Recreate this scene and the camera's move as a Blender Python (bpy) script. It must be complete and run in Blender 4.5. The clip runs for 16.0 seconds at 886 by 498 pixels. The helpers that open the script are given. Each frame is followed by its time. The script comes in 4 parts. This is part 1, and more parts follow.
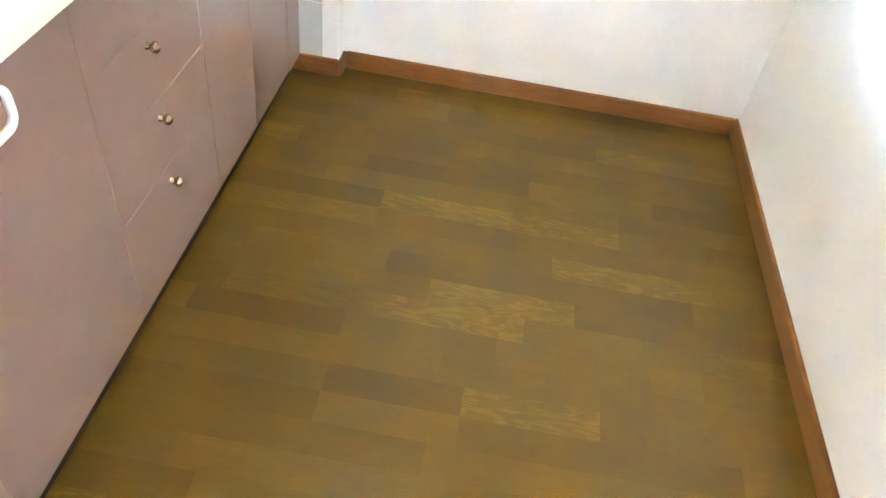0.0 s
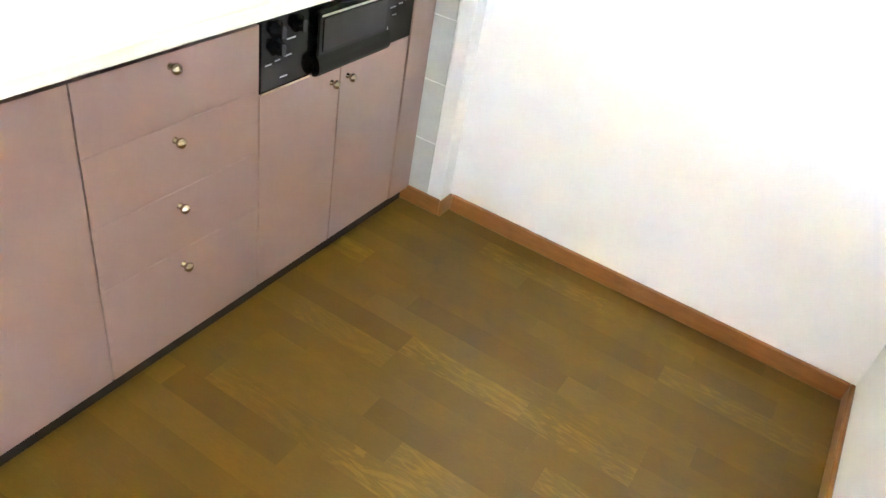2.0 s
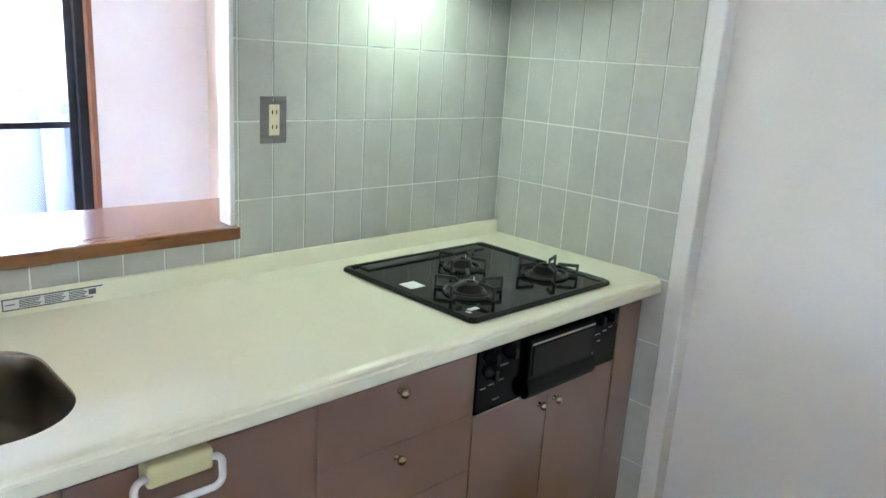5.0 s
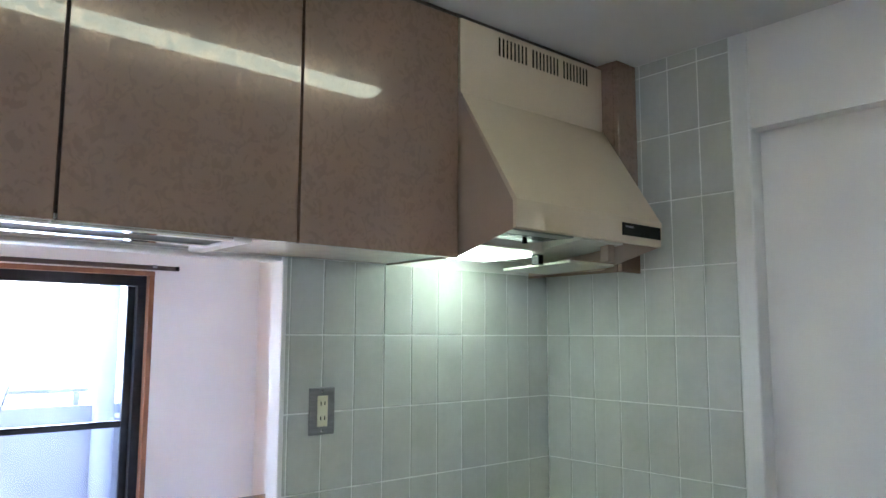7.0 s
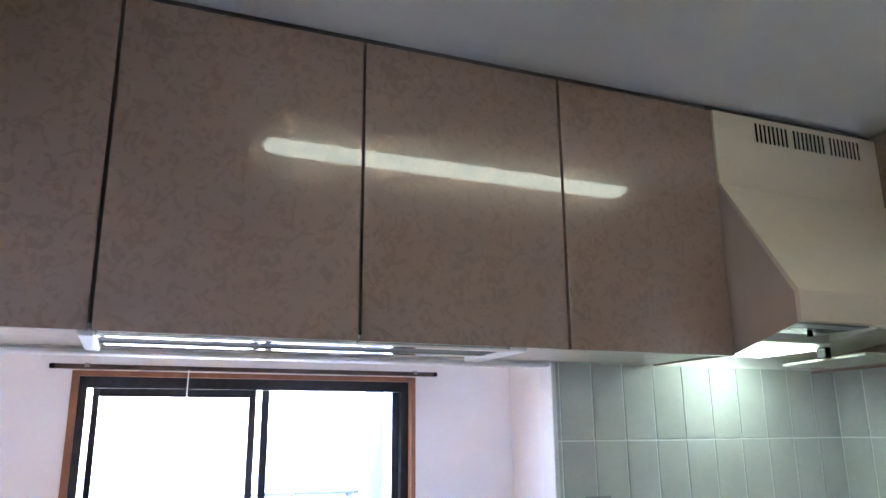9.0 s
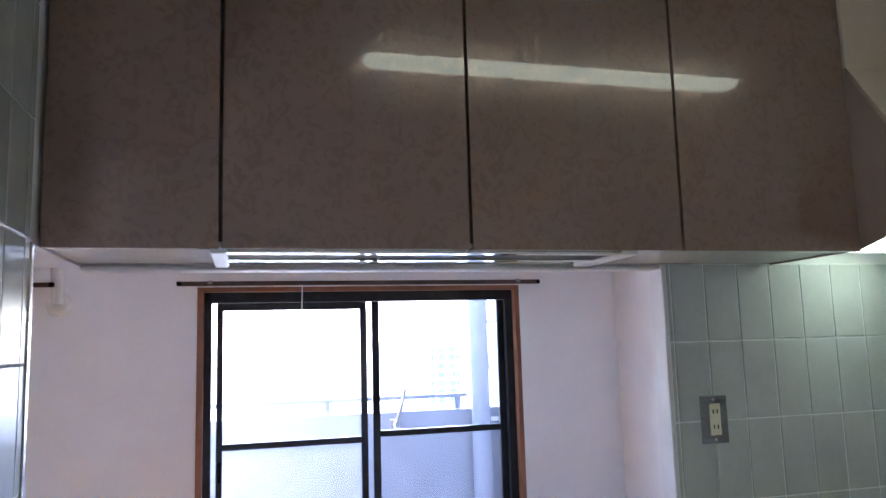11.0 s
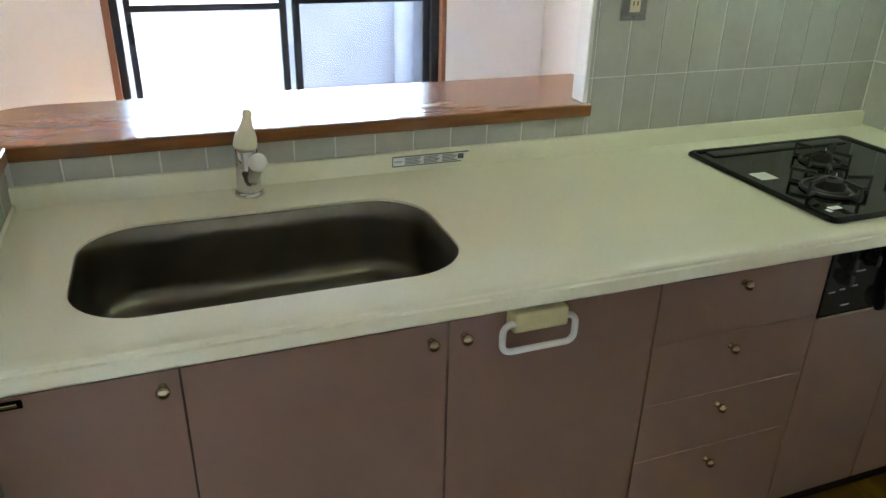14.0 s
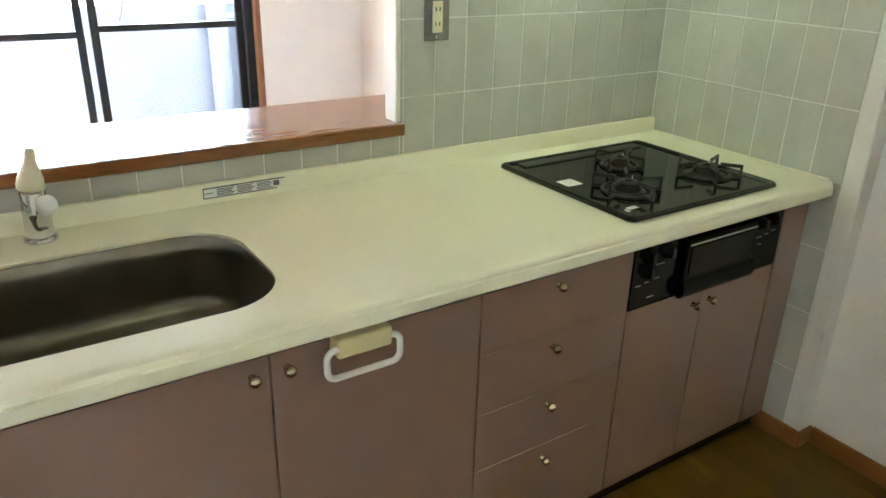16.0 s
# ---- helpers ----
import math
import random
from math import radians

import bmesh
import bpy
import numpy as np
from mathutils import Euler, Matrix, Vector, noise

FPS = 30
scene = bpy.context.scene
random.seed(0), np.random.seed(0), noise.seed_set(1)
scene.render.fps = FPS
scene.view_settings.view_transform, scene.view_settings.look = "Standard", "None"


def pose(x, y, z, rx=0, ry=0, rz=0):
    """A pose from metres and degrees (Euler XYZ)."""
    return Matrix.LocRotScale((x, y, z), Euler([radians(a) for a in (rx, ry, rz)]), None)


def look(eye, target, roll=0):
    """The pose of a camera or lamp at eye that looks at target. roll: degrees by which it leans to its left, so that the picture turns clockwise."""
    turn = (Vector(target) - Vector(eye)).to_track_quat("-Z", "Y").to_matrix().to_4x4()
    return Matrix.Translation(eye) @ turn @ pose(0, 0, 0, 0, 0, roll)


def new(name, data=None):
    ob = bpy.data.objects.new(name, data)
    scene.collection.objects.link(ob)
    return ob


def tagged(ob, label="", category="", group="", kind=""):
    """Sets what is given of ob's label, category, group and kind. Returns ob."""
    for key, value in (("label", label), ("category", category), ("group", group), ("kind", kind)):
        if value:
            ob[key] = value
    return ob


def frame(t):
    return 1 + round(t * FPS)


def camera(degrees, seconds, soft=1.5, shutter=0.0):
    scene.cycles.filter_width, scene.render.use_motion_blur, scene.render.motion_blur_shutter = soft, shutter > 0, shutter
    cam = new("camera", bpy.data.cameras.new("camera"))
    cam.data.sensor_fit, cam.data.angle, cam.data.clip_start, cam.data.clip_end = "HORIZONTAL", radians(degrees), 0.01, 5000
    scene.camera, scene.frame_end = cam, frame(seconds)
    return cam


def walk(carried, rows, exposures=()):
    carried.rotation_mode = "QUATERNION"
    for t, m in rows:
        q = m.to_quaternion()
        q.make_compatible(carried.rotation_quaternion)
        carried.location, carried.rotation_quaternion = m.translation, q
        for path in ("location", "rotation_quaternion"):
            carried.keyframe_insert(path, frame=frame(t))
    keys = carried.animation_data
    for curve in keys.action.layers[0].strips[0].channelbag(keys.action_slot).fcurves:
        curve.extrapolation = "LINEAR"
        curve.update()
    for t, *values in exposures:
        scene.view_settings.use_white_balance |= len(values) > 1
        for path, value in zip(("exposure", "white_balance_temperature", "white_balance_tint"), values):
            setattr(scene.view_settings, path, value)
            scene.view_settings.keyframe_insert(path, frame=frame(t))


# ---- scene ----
cam = camera(62.1, 16.0)
PATH = [
    (0, (-2.126, -1.269, 1.326), (-0.683, -1.215, -0.057), 8.8),
    (0.5, (-1.89, -1.346, 1.322), (-0.467, -1.256, -0.08), 12.5),
    (1, (-1.767, -1.454, 1.333), (-0.314, -1.217, -0.021), 13.6),
    (1.5, (-1.771, -1.62, 1.358), (-0.307, -1.124, 0.089), 13.1),
    (2, (-1.849, -1.692, 1.377), (-0.397, -0.988, 0.195), 11.1),
    (2.5, (-1.897, -1.717, 1.399), (-0.497, -0.848, 0.265), 10.2),
    (3, (-1.91, -1.707, 1.43), (-0.567, -0.682, 0.359), 8.6),
    (5.5, (-1.926, -1.715, 1.448), (-0.568, -0.282, 1.127), 2.0),
    (6, (-1.928, -1.716, 1.451), (-0.576, -0.248, 1.323), 1.0),
    (6.5, (-1.935, -1.715, 1.462), (-0.604, -0.224, 1.53), 1.1),
    (7, (-1.944, -1.714, 1.463), (-0.652, -0.204, 1.694), 0.2),
    (7.5, (-1.963, -1.704, 1.467), (-0.761, -0.138, 1.785), -0.4),
    (8, (-1.988, -1.704, 1.475), (-0.928, -0.055, 1.869), -0.9),
    (8.5, (-2.012, -1.702, 1.481), (-1.129, 0.038, 1.92), -0.5),
    (9, (-2.03, -1.699, 1.482), (-1.288, 0.093, 1.969), -0.5),
    (11.5, (-2.066, -1.698, 1.473), (-1.564, 0.236, 1.553), -1.2),
    (12, (-2.071, -1.697, 1.46), (-1.54, 0.225, 1.306), -0.5),
    (12.5, (-2.074, -1.698, 1.457), (-1.532, 0.188, 1.069), -0.4),
    (13, (-2.067, -1.707, 1.46), (-1.537, 0.129, 0.87), -0.1),
    (13.5, (-2.067, -1.705, 1.462), (-1.507, 0.053, 0.69), 1.2),
    (14, (-2.061, -1.704, 1.464), (-1.418, -0.01, 0.617), 1.3),
    (14.5, (-2.044, -1.713, 1.467), (-1.333, -0.047, 0.618), 0.7),
    (15, (-2.026, -1.724, 1.464), (-1.215, -0.09, 0.643), 0.1),
    (15.5, (-2.013, -1.726, 1.464), (-1.083, -0.145, 0.667), 0.4),
    (16, (-2.004, -1.717, 1.462), (-0.983, -0.187, 0.677), 1.5),
]
EXPOSURES = [(0.0, 7.95, 5800, 18), (0.5, 8.05, 5800, 18), (2.0, 7.95, 5800, 18), (3.0, 7.75, 5800, 19), (5.5, 6.0, 5500, 15), (7.0, 5.6, 5400, 17), (9.0, 5.7, 5250, 20), (11.5, 4.45, 5400, 22),
             (12.5, 4.0, 5550, 21), (13.5, 4.9, 5950, 10), (14.5, 5.95, 6450, 6), (16.0, 6.05, 6700, 6)]
walk(cam, [(t, look(eye, target, roll)) for t, eye, target, roll in PATH], EXPOSURES)

# strengths of the sky and of the two lit lamps
SKY, TUBE, HOODLAMP = 0.15, 0.140, 0.25
# burners of the hob: x, y, radius of the pan support, turn
BURNERS = ((-0.456, -0.296, 0.060, 20), (-0.603, -0.470, 0.076, 50), (-0.298, -0.472, 0.076, 20))

# ---------- world, sun, lamps ----------
world = bpy.data.worlds.new("sky")
scene.world = world
world.use_nodes = True
wn = world.node_tree
sky = wn.nodes.new("ShaderNodeTexSky")
sky.sky_type = "NISHITA"
sky.sun_disc = False
sky.sun_elevation, sky.sun_rotation = radians(62), radians(42)
sky.air_density, sky.dust_density, sky.ozone_density = 1.0, 2.0, 0.4
wn.nodes["Background"].inputs["Strength"].default_value = SKY
wn.links.new(sky.outputs["Color"], wn.nodes["Background"].inputs["Color"])
sun = new("sun", bpy.data.lights.new("sun", "SUN"))
sun.data.energy, sun.data.angle, sun.data.color = 2.4, radians(0.5), (1.0, 0.95, 0.88)
sun.matrix_world = look((9.4, 10.5, 26.5), (0, 0, 0))

# ---------- materials ----------


def nodes_of(name):
    m = bpy.data.materials.new(name)
    m.use_nodes = True
    return m, m.node_tree, m.node_tree.nodes["Principled BSDF"]


def surface(name, a, b, rough=0.5, metal=0.0, scale=20.0, stretch=(1, 1, 1), bump=0.0, coat=0.0, coat_rough=0.03,
            fine=150.0, per_piece=0.0, rough_var=0.08, detail=6.0, spec=0.5, space="Object"):
    """Two-scale noise between the colours a and b, with grain, roughness change and bump; per_piece varies each object's value."""
    m, t, p = nodes_of(name)
    n, l = t.nodes, t.links
    co = n.new("ShaderNodeTexCoord")
    mp = n.new("ShaderNodeMapping")
    mp.inputs["Scale"].default_value = stretch
    l.new(co.outputs[space], mp.inputs["Vector"])
    vec = mp.outputs["Vector"]
    if per_piece:
        info = n.new("ShaderNodeObjectInfo")
        off = n.new("ShaderNodeVectorMath")
        off.operation = "ADD"
        sc = n.new("ShaderNodeVectorMath")
        sc.operation = "SCALE"
        sc.inputs["Scale"].default_value = 37.0
        l.new(info.outputs["Random"], sc.inputs[0])
        l.new(sc.outputs["Vector"], off.inputs[1])
        l.new(vec, off.inputs[0])
        vec = off.outputs["Vector"]
    big, small = n.new("ShaderNodeTexNoise"), n.new("ShaderNodeTexNoise")
    for tex, s in ((big, scale), (small, fine)):
        tex.inputs["Scale"].default_value, tex.inputs["Detail"].default_value = s, detail
        l.new(vec, tex.inputs["Vector"])
    add = n.new("ShaderNodeMath")
    add.operation = "MULTIPLY_ADD"
    add.inputs[1].default_value = 0.35
    l.new(small.outputs["Fac"], add.inputs[0])
    l.new(big.outputs["Fac"], add.inputs[2])
    ramp = n.new("ShaderNodeValToRGB")
    ramp.color_ramp.elements[0].position, ramp.color_ramp.elements[1].position = 0.45, 0.9
    ramp.color_ramp.elements[0].color, ramp.color_ramp.elements[1].color = (*a, 1), (*b, 1)
    l.new(add.outputs["Value"], ramp.inputs["Fac"])
    colour = ramp.outputs["Color"]
    if per_piece:
        hsv = n.new("ShaderNodeHueSaturation")
        mr = n.new("ShaderNodeMapRange")
        mr.inputs["To Min"].default_value, mr.inputs["To Max"].default_value = 1 - per_piece, 1 + per_piece
        l.new(info.outputs["Random"], mr.inputs["Value"])
        l.new(mr.outputs["Result"], hsv.inputs["Value"])
        l.new(colour, hsv.inputs["Color"])
        colour = hsv.outputs["Color"]
    l.new(colour, p.inputs["Base Color"])
    rr = n.new("ShaderNodeMapRange")
    rr.inputs["To Min"].default_value, rr.inputs["To Max"].default_value = max(rough - rough_var, 0.01), min(rough + rough_var, 1)
    l.new(big.outputs["Fac"], rr.inputs["Value"])
    l.new(rr.outputs["Result"], p.inputs["Roughness"])
    p.inputs["Metallic"].default_value = metal
    p.inputs["Specular IOR Level"].default_value = spec
    p.inputs["Coat Weight"].default_value, p.inputs["Coat Roughness"].default_value = coat, coat_rough
    if bump:
        bp = n.new("ShaderNodeBump")
        bp.inputs["Strength"].default_value, bp.inputs["Distance"].default_value = bump, 0.002
        l.new(small.outputs["Fac"], bp.inputs["Height"])
        l.new(bp.outputs["Normal"], p.inputs["Normal"])
    return m


def glow(name, colour, strength):
    m, t, p = nodes_of(name)
    p.inputs["Base Color"].default_value = (*colour, 1)
    p.inputs["Emission Color"].default_value, p.inputs["Emission Strength"].default_value = (*colour, 1), strength
    return m


def glass(name, rough=0.0, tint=(1, 1, 1), haze=0.0):
    """Thin pane: clear, with a mirror gloss that grows towards grazing; haze mixes in a dull white film."""
    m, t, p = nodes_of(name)
    n, l = t.nodes, t.links
    clear, gloss, mix = n.new("ShaderNodeBsdfTransparent"), n.new("ShaderNodeBsdfGlossy"), n.new("ShaderNodeMixShader")
    clear.inputs["Color"].default_value = (*tint, 1)
    gloss.inputs["Roughness"].default_value = 0.02
    fr = n.new("ShaderNodeFresnel")
    fr.inputs["IOR"].default_value = 1.45
    l.new(fr.outputs["Fac"], mix.inputs["Fac"])
    l.new(clear.outputs["BSDF"], mix.inputs[1])
    l.new(gloss.outputs["BSDF"], mix.inputs[2])
    last = mix
    if haze:
        film, m2 = n.new("ShaderNodeBsdfTranslucent"), n.new("ShaderNodeMixShader")
        film.inputs["Color"].default_value = (0.9, 0.92, 0.95, 1)
        m2.inputs["Fac"].default_value = haze
        l.new(mix.outputs["Shader"], m2.inputs[1])
        l.new(film.outputs["BSDF"], m2.inputs[2])
        last = m2
    l.new(last.outputs["Shader"], n["Material Output"].inputs["Surface"])
    return m


def pearl(name, dark, light, fleck, metal=0.0, rough=0.42, print_mix=0.3):
    """Glossy-coated laminate with a mottled pearly print: soft streaky blotches that also change the under-gloss."""
    m, t, p = nodes_of(name)
    n, l = t.nodes, t.links
    co = n.new("ShaderNodeTexCoord")
    mp = n.new("ShaderNodeMapping")
    mp.inputs["Scale"].default_value = (1.15, 1, 1)
    l.new(co.outputs["Object"], mp.inputs["Vector"])
    blot, wide = n.new("ShaderNodeTexNoise"), n.new("ShaderNodeTexNoise")
    blot.inputs["Scale"].default_value, blot.inputs["Detail"].default_value, blot.inputs["Distortion"].default_value = fleck, 2.5, 1.4
    wide.inputs["Scale"].default_value, wide.inputs["Detail"].default_value = 6.0, 4.0
    l.new(mp.outputs["Vector"], blot.inputs["Vector"])
    l.new(mp.outputs["Vector"], wide.inputs["Vector"])
    ramp = n.new("ShaderNodeValToRGB")
    e = ramp.color_ramp.elements
    e[0].position, e[1].position = 0.44, 0.60
    e[0].color, e[1].color = (0, 0, 0, 1), (1, 1, 1, 1)
    l.new(blot.outputs["Fac"], ramp.inputs["Fac"])
    mix = n.new("ShaderNodeMix")
    mix.data_type = "RGBA"
    mix.inputs[6].default_value, mix.inputs[7].default_value = (*dark, 1), (*light, 1)
    half = n.new("ShaderNodeMath")
    half.operation = "MULTIPLY_ADD"
    half.inputs[1].default_value = print_mix
    l.new(ramp.outputs["Color"], half.inputs[0])
    wr = n.new("ShaderNodeMapRange")
    wr.inputs["To Min"].default_value, wr.inputs["To Max"].default_value = 0.0, 0.75 - 0.8 * print_mix
    l.new(wide.outputs["Fac"], wr.inputs["Value"])
    l.new(wr.outputs["Result"], half.inputs[2])
    l.new(half.outputs["Value"], mix.inputs[0])
    l.new(mix.outputs[2], p.inputs["Base Color"])
    sp = n.new("ShaderNodeMapRange")
    sp.inputs["To Min"].default_value, sp.inputs["To Max"].default_value = 0.0, metal
    l.new(ramp.outputs["Color"], sp.inputs["Value"])
    l.new(sp.outputs["Result"], p.inputs["Metallic"])
    p.inputs["Roughness"].default_value = rough
    p.inputs["Coat Weight"].default_value, p.inputs["Coat Roughness"].default_value = 0.85, 0.018
    p.inputs["Coat IOR"].default_value = 1.62
    return m


M = {}
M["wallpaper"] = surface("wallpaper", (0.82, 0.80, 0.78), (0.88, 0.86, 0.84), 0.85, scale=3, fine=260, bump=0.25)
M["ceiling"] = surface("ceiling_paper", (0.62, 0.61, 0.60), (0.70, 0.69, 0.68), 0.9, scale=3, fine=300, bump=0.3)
M["trim"] = surface("white_trim", (0.76, 0.75, 0.73), (0.82, 0.81, 0.79), 0.45, scale=8, fine=90)
M["grout"] = surface("grout", (0.74, 0.76, 0.73), (0.84, 0.85, 0.82), 0.8, scale=30, fine=400, bump=0.2)
M["tile"] = surface("glazed_tile", (0.485, 0.50, 0.467), (0.555, 0.57, 0.532), 0.22, scale=9, fine=60, per_piece=0.035, rough_var=0.04, bump=0.02)
M["counter"] = surface("cream_worktop", (0.815, 0.805, 0.645), (0.85, 0.84, 0.685), 0.29, scale=4, fine=300, rough_var=0.015)
M["door"] = pearl("brown_laminate", (0.265, 0.165, 0.130), (0.33, 0.215, 0.174), 24.0, 0.0, 0.4, 0.06)
M["upper"] = pearl("brown_pearl_laminate", (0.220, 0.144, 0.103), (0.365, 0.240, 0.172), 36.0, 0.46, 0.23, 0.85)
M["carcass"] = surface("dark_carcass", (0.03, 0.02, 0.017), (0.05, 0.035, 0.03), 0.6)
M["kick"] = surface("dark_plinth", (0.012, 0.006, 0.003), (0.02, 0.010, 0.006), 0.7, spec=0.2)
M["base"] = surface("brown_baseboard", (0.205, 0.078, 0.013), (0.285, 0.115, 0.023), 0.42, scale=14, stretch=(1, 1, 6), fine=120)


def oak(name):
    """Oak strips: a tone of their own, long grain, and on some a wide flame figure."""
    m, t, p = nodes_of(name)
    n, l = t.nodes, t.links
    info, co = n.new("ShaderNodeObjectInfo"), n.new("ShaderNodeTexCoord")
    geo = n.new("ShaderNodeNewGeometry")
    both = n.new("ShaderNodeMath")
    both.operation = "ADD"
    l.new(info.outputs["Random"], both.inputs[0])
    l.new(geo.outputs["Random Per Island"], both.inputs[1])
    rnd = n.new("ShaderNodeMath")
    rnd.operation = "FRACT"
    l.new(both.outputs["Value"], rnd.inputs[0])
    shift = n.new("ShaderNodeVectorMath")
    shift.operation = "SCALE"
    shift.inputs["Scale"].default_value = 29.0
    l.new(rnd.outputs["Value"], shift.inputs[0])
    add = n.new("ShaderNodeVectorMath")
    add.operation = "ADD"
    l.new(co.outputs["Object"], add.inputs[0])
    l.new(shift.outputs["Vector"], add.inputs[1])
    tone = n.new("ShaderNodeValToRGB")
    e = tone.color_ramp.elements
    e[0].color, e[1].color = (0.104, 0.050, 0.0028, 1), (0.158, 0.086, 0.006, 1)
    for pos, c in ((0.10, (0.116, 0.058, 0.0032, 1)), (0.50, (0.131, 0.067, 0.0040, 1)), (0.88, (0.143, 0.075, 0.005, 1))):
        e.new(pos).color = c
    l.new(rnd.outputs["Value"], tone.inputs["Fac"])

    def streaks(scale, stretch, detail, distort):
        mp, tx = n.new("ShaderNodeMapping"), n.new("ShaderNodeTexNoise")
        mp.inputs["Scale"].default_value = stretch
        l.new(add.outputs["Vector"], mp.inputs["Vector"])
        l.new(mp.outputs["Vector"], tx.inputs["Vector"])
        tx.inputs["Scale"].default_value, tx.inputs["Detail"].default_value, tx.inputs["Distortion"].default_value = scale, detail, distort
        return tx.outputs["Fac"]

    def ranged(v, a, b, lo, hi):
        r = n.new("ShaderNodeMapRange")
        for k, x in (("From Min", a), ("From Max", b), ("To Min", lo), ("To Max", hi)):
            r.inputs[k].default_value = x
        l.new(v, r.inputs["Value"])
        return r.outputs["Result"]

    def times(u, v):
        q = n.new("ShaderNodeMath")
        q.operation = "MULTIPLY"
        l.new(u, q.inputs[0])
        l.new(v, q.inputs[1])
        return q.outputs["Value"]

    flame = streaks(6.0, (5.5, 1.0, 1.0), 2.0, 3.4)
    grain = streaks(60.0, (9.0, 0.7, 1.0), 4.0, 0.2)
    figure = ranged(rnd.outputs["Value"], 0.84, 0.94, 0.08, 1.0)
    lit = n.new("ShaderNodeMath")
    lit.operation = "MULTIPLY_ADD"
    l.new(times(ranged(flame, 0.49, 0.62, -0.05, 0.28), figure), lit.inputs[0])
    lit.inputs[1].default_value = 1.0
    l.new(times(ranged(grain, 0.3, 0.7, 0.93, 1.07), ranged(streaks(3.0, (2, 1, 1), 3.0, 0.4), 0.3, 0.7, 0.86, 1.14)), lit.inputs[2])
    hsv = n.new("ShaderNodeHueSaturation")
    l.new(lit.outputs["Value"], hsv.inputs["Value"])
    l.new(tone.outputs["Color"], hsv.inputs["Color"])
    l.new(hsv.outputs["Color"], p.inputs["Base Color"])
    l.new(ranged(flame, 0.3, 0.7, 0.30, 0.42), p.inputs["Roughness"])
    p.inputs["Coat Weight"].default_value, p.inputs["Coat Roughness"].default_value = 0.20, 0.14
    p.inputs["Specular IOR Level"].default_value = 0.3
    return m


M["plank"] = oak("oak_strip")
M["joint"] = surface("floor_joint", (0.060, 0.028, 0.004), (0.080, 0.040, 0.006), 0.7)
M["bar"] = surface("varnished_bar_wood", (0.275, 0.100, 0.035), (0.335, 0.130, 0.049), 0.22, rough_var=0.015, scale=10, stretch=(1, 9, 1), fine=60, coat=0.4, coat_rough=0.08, spec=0.4)
M["nosing"] = surface("nosing_wood", (0.17, 0.064, 0.015), (0.25, 0.10, 0.027), 0.3, scale=10, stretch=(1, 9, 9), fine=60, coat=0.4, coat_rough=0.1)
M["steel"] = surface("satin_steel", (0.185, 0.172, 0.142), (0.24, 0.225, 0.188), 0.33, 1.0, scale=12, fine=300, stretch=(1, 1, 1))
M["chrome"] = surface("chrome", (0.56, 0.56, 0.57), (0.68, 0.68, 0.69), 0.08, 1.0, rough_var=0.03)
M["brass"] = surface("aged_brass", (0.46, 0.37, 0.25), (0.60, 0.50, 0.36), 0.2, 1.0, scale=90)
M["ivory"] = surface("ivory_plastic", (0.72, 0.67, 0.47), (0.78, 0.74, 0.56), 0.35)
M["cream"] = surface("cream_plastic", (0.72, 0.67, 0.36), (0.78, 0.73, 0.44), 0.4)
M["white"] = surface("white_plastic", (0.80, 0.80, 0.78), (0.86, 0.86, 0.84), 0.35)
M["hobglass"] = surface("black_glass", (0.006, 0.007, 0.007), (0.012, 0.013, 0.012), 0.08, scale=5, rough_var=0.03, spec=0.35)
M["iron"] = surface("enamelled_iron", (0.012, 0.012, 0.012), (0.03, 0.03, 0.03), 0.45, bump=0.2)
M["burner"] = surface("burner_metal", (0.018, 0.016, 0.015), (0.045, 0.040, 0.037), 0.4, 0.8)
M["black"] = surface("black_plastic", (0.004, 0.004, 0.004), (0.008, 0.008, 0.009), 0.16, spec=0.2)
M["darkglass"] = surface("grill_window", (0.005, 0.005, 0.006), (0.010, 0.010, 0.011), 0.1, spec=0.3)
M["hood"] = surface("beige_enamel", (0.56, 0.455, 0.325), (0.62, 0.51, 0.37), 0.38, scale=5)
M["hoodside"] = surface("brown_enamel", (0.34, 0.25, 0.19), (0.40, 0.30, 0.235), 0.4, scale=5)
M["galv"] = surface("painted_metal", (0.60, 0.58, 0.50), (0.70, 0.68, 0.6), 0.4, 0.1)
M["plate"] = surface("brushed_plate", (0.24, 0.24, 0.24), (0.32, 0.32, 0.32), 0.35, 0.9, stretch=(1, 1, 8))
M["traymetal"] = surface("grey_tray", (0.13, 0.14, 0.135), (0.18, 0.19, 0.185), 0.55, 0.2)
M["bright"] = surface("polished_aluminium", (0.80, 0.80, 0.80), (0.88, 0.88, 0.88), 0.08, 1.0, rough_var=0.03)
M["marking"] = surface("grey_marking", (0.20, 0.20, 0.20), (0.30, 0.30, 0.30), 0.5)
M["bronze"] = surface("bronze_aluminium", (0.014, 0.014, 0.018), (0.03, 0.03, 0.034), 0.35, 0.6)
M["casing"] = surface("brown_window_casing", (0.20, 0.075, 0.03), (0.28, 0.12, 0.05), 0.4, stretch=(1, 1, 0.2))
M["railwood"] = surface("dark_rail", (0.035, 0.018, 0.012), (0.06, 0.03, 0.02), 0.4)
M["concrete"] = surface("balcony_paint", (0.11, 0.12, 0.142), (0.145, 0.155, 0.178), 0.8, scale=4)
M["far"] = surface("far_facade", (0.62, 0.63, 0.66), (0.7, 0.7, 0.72), 0.8, scale=0.2)
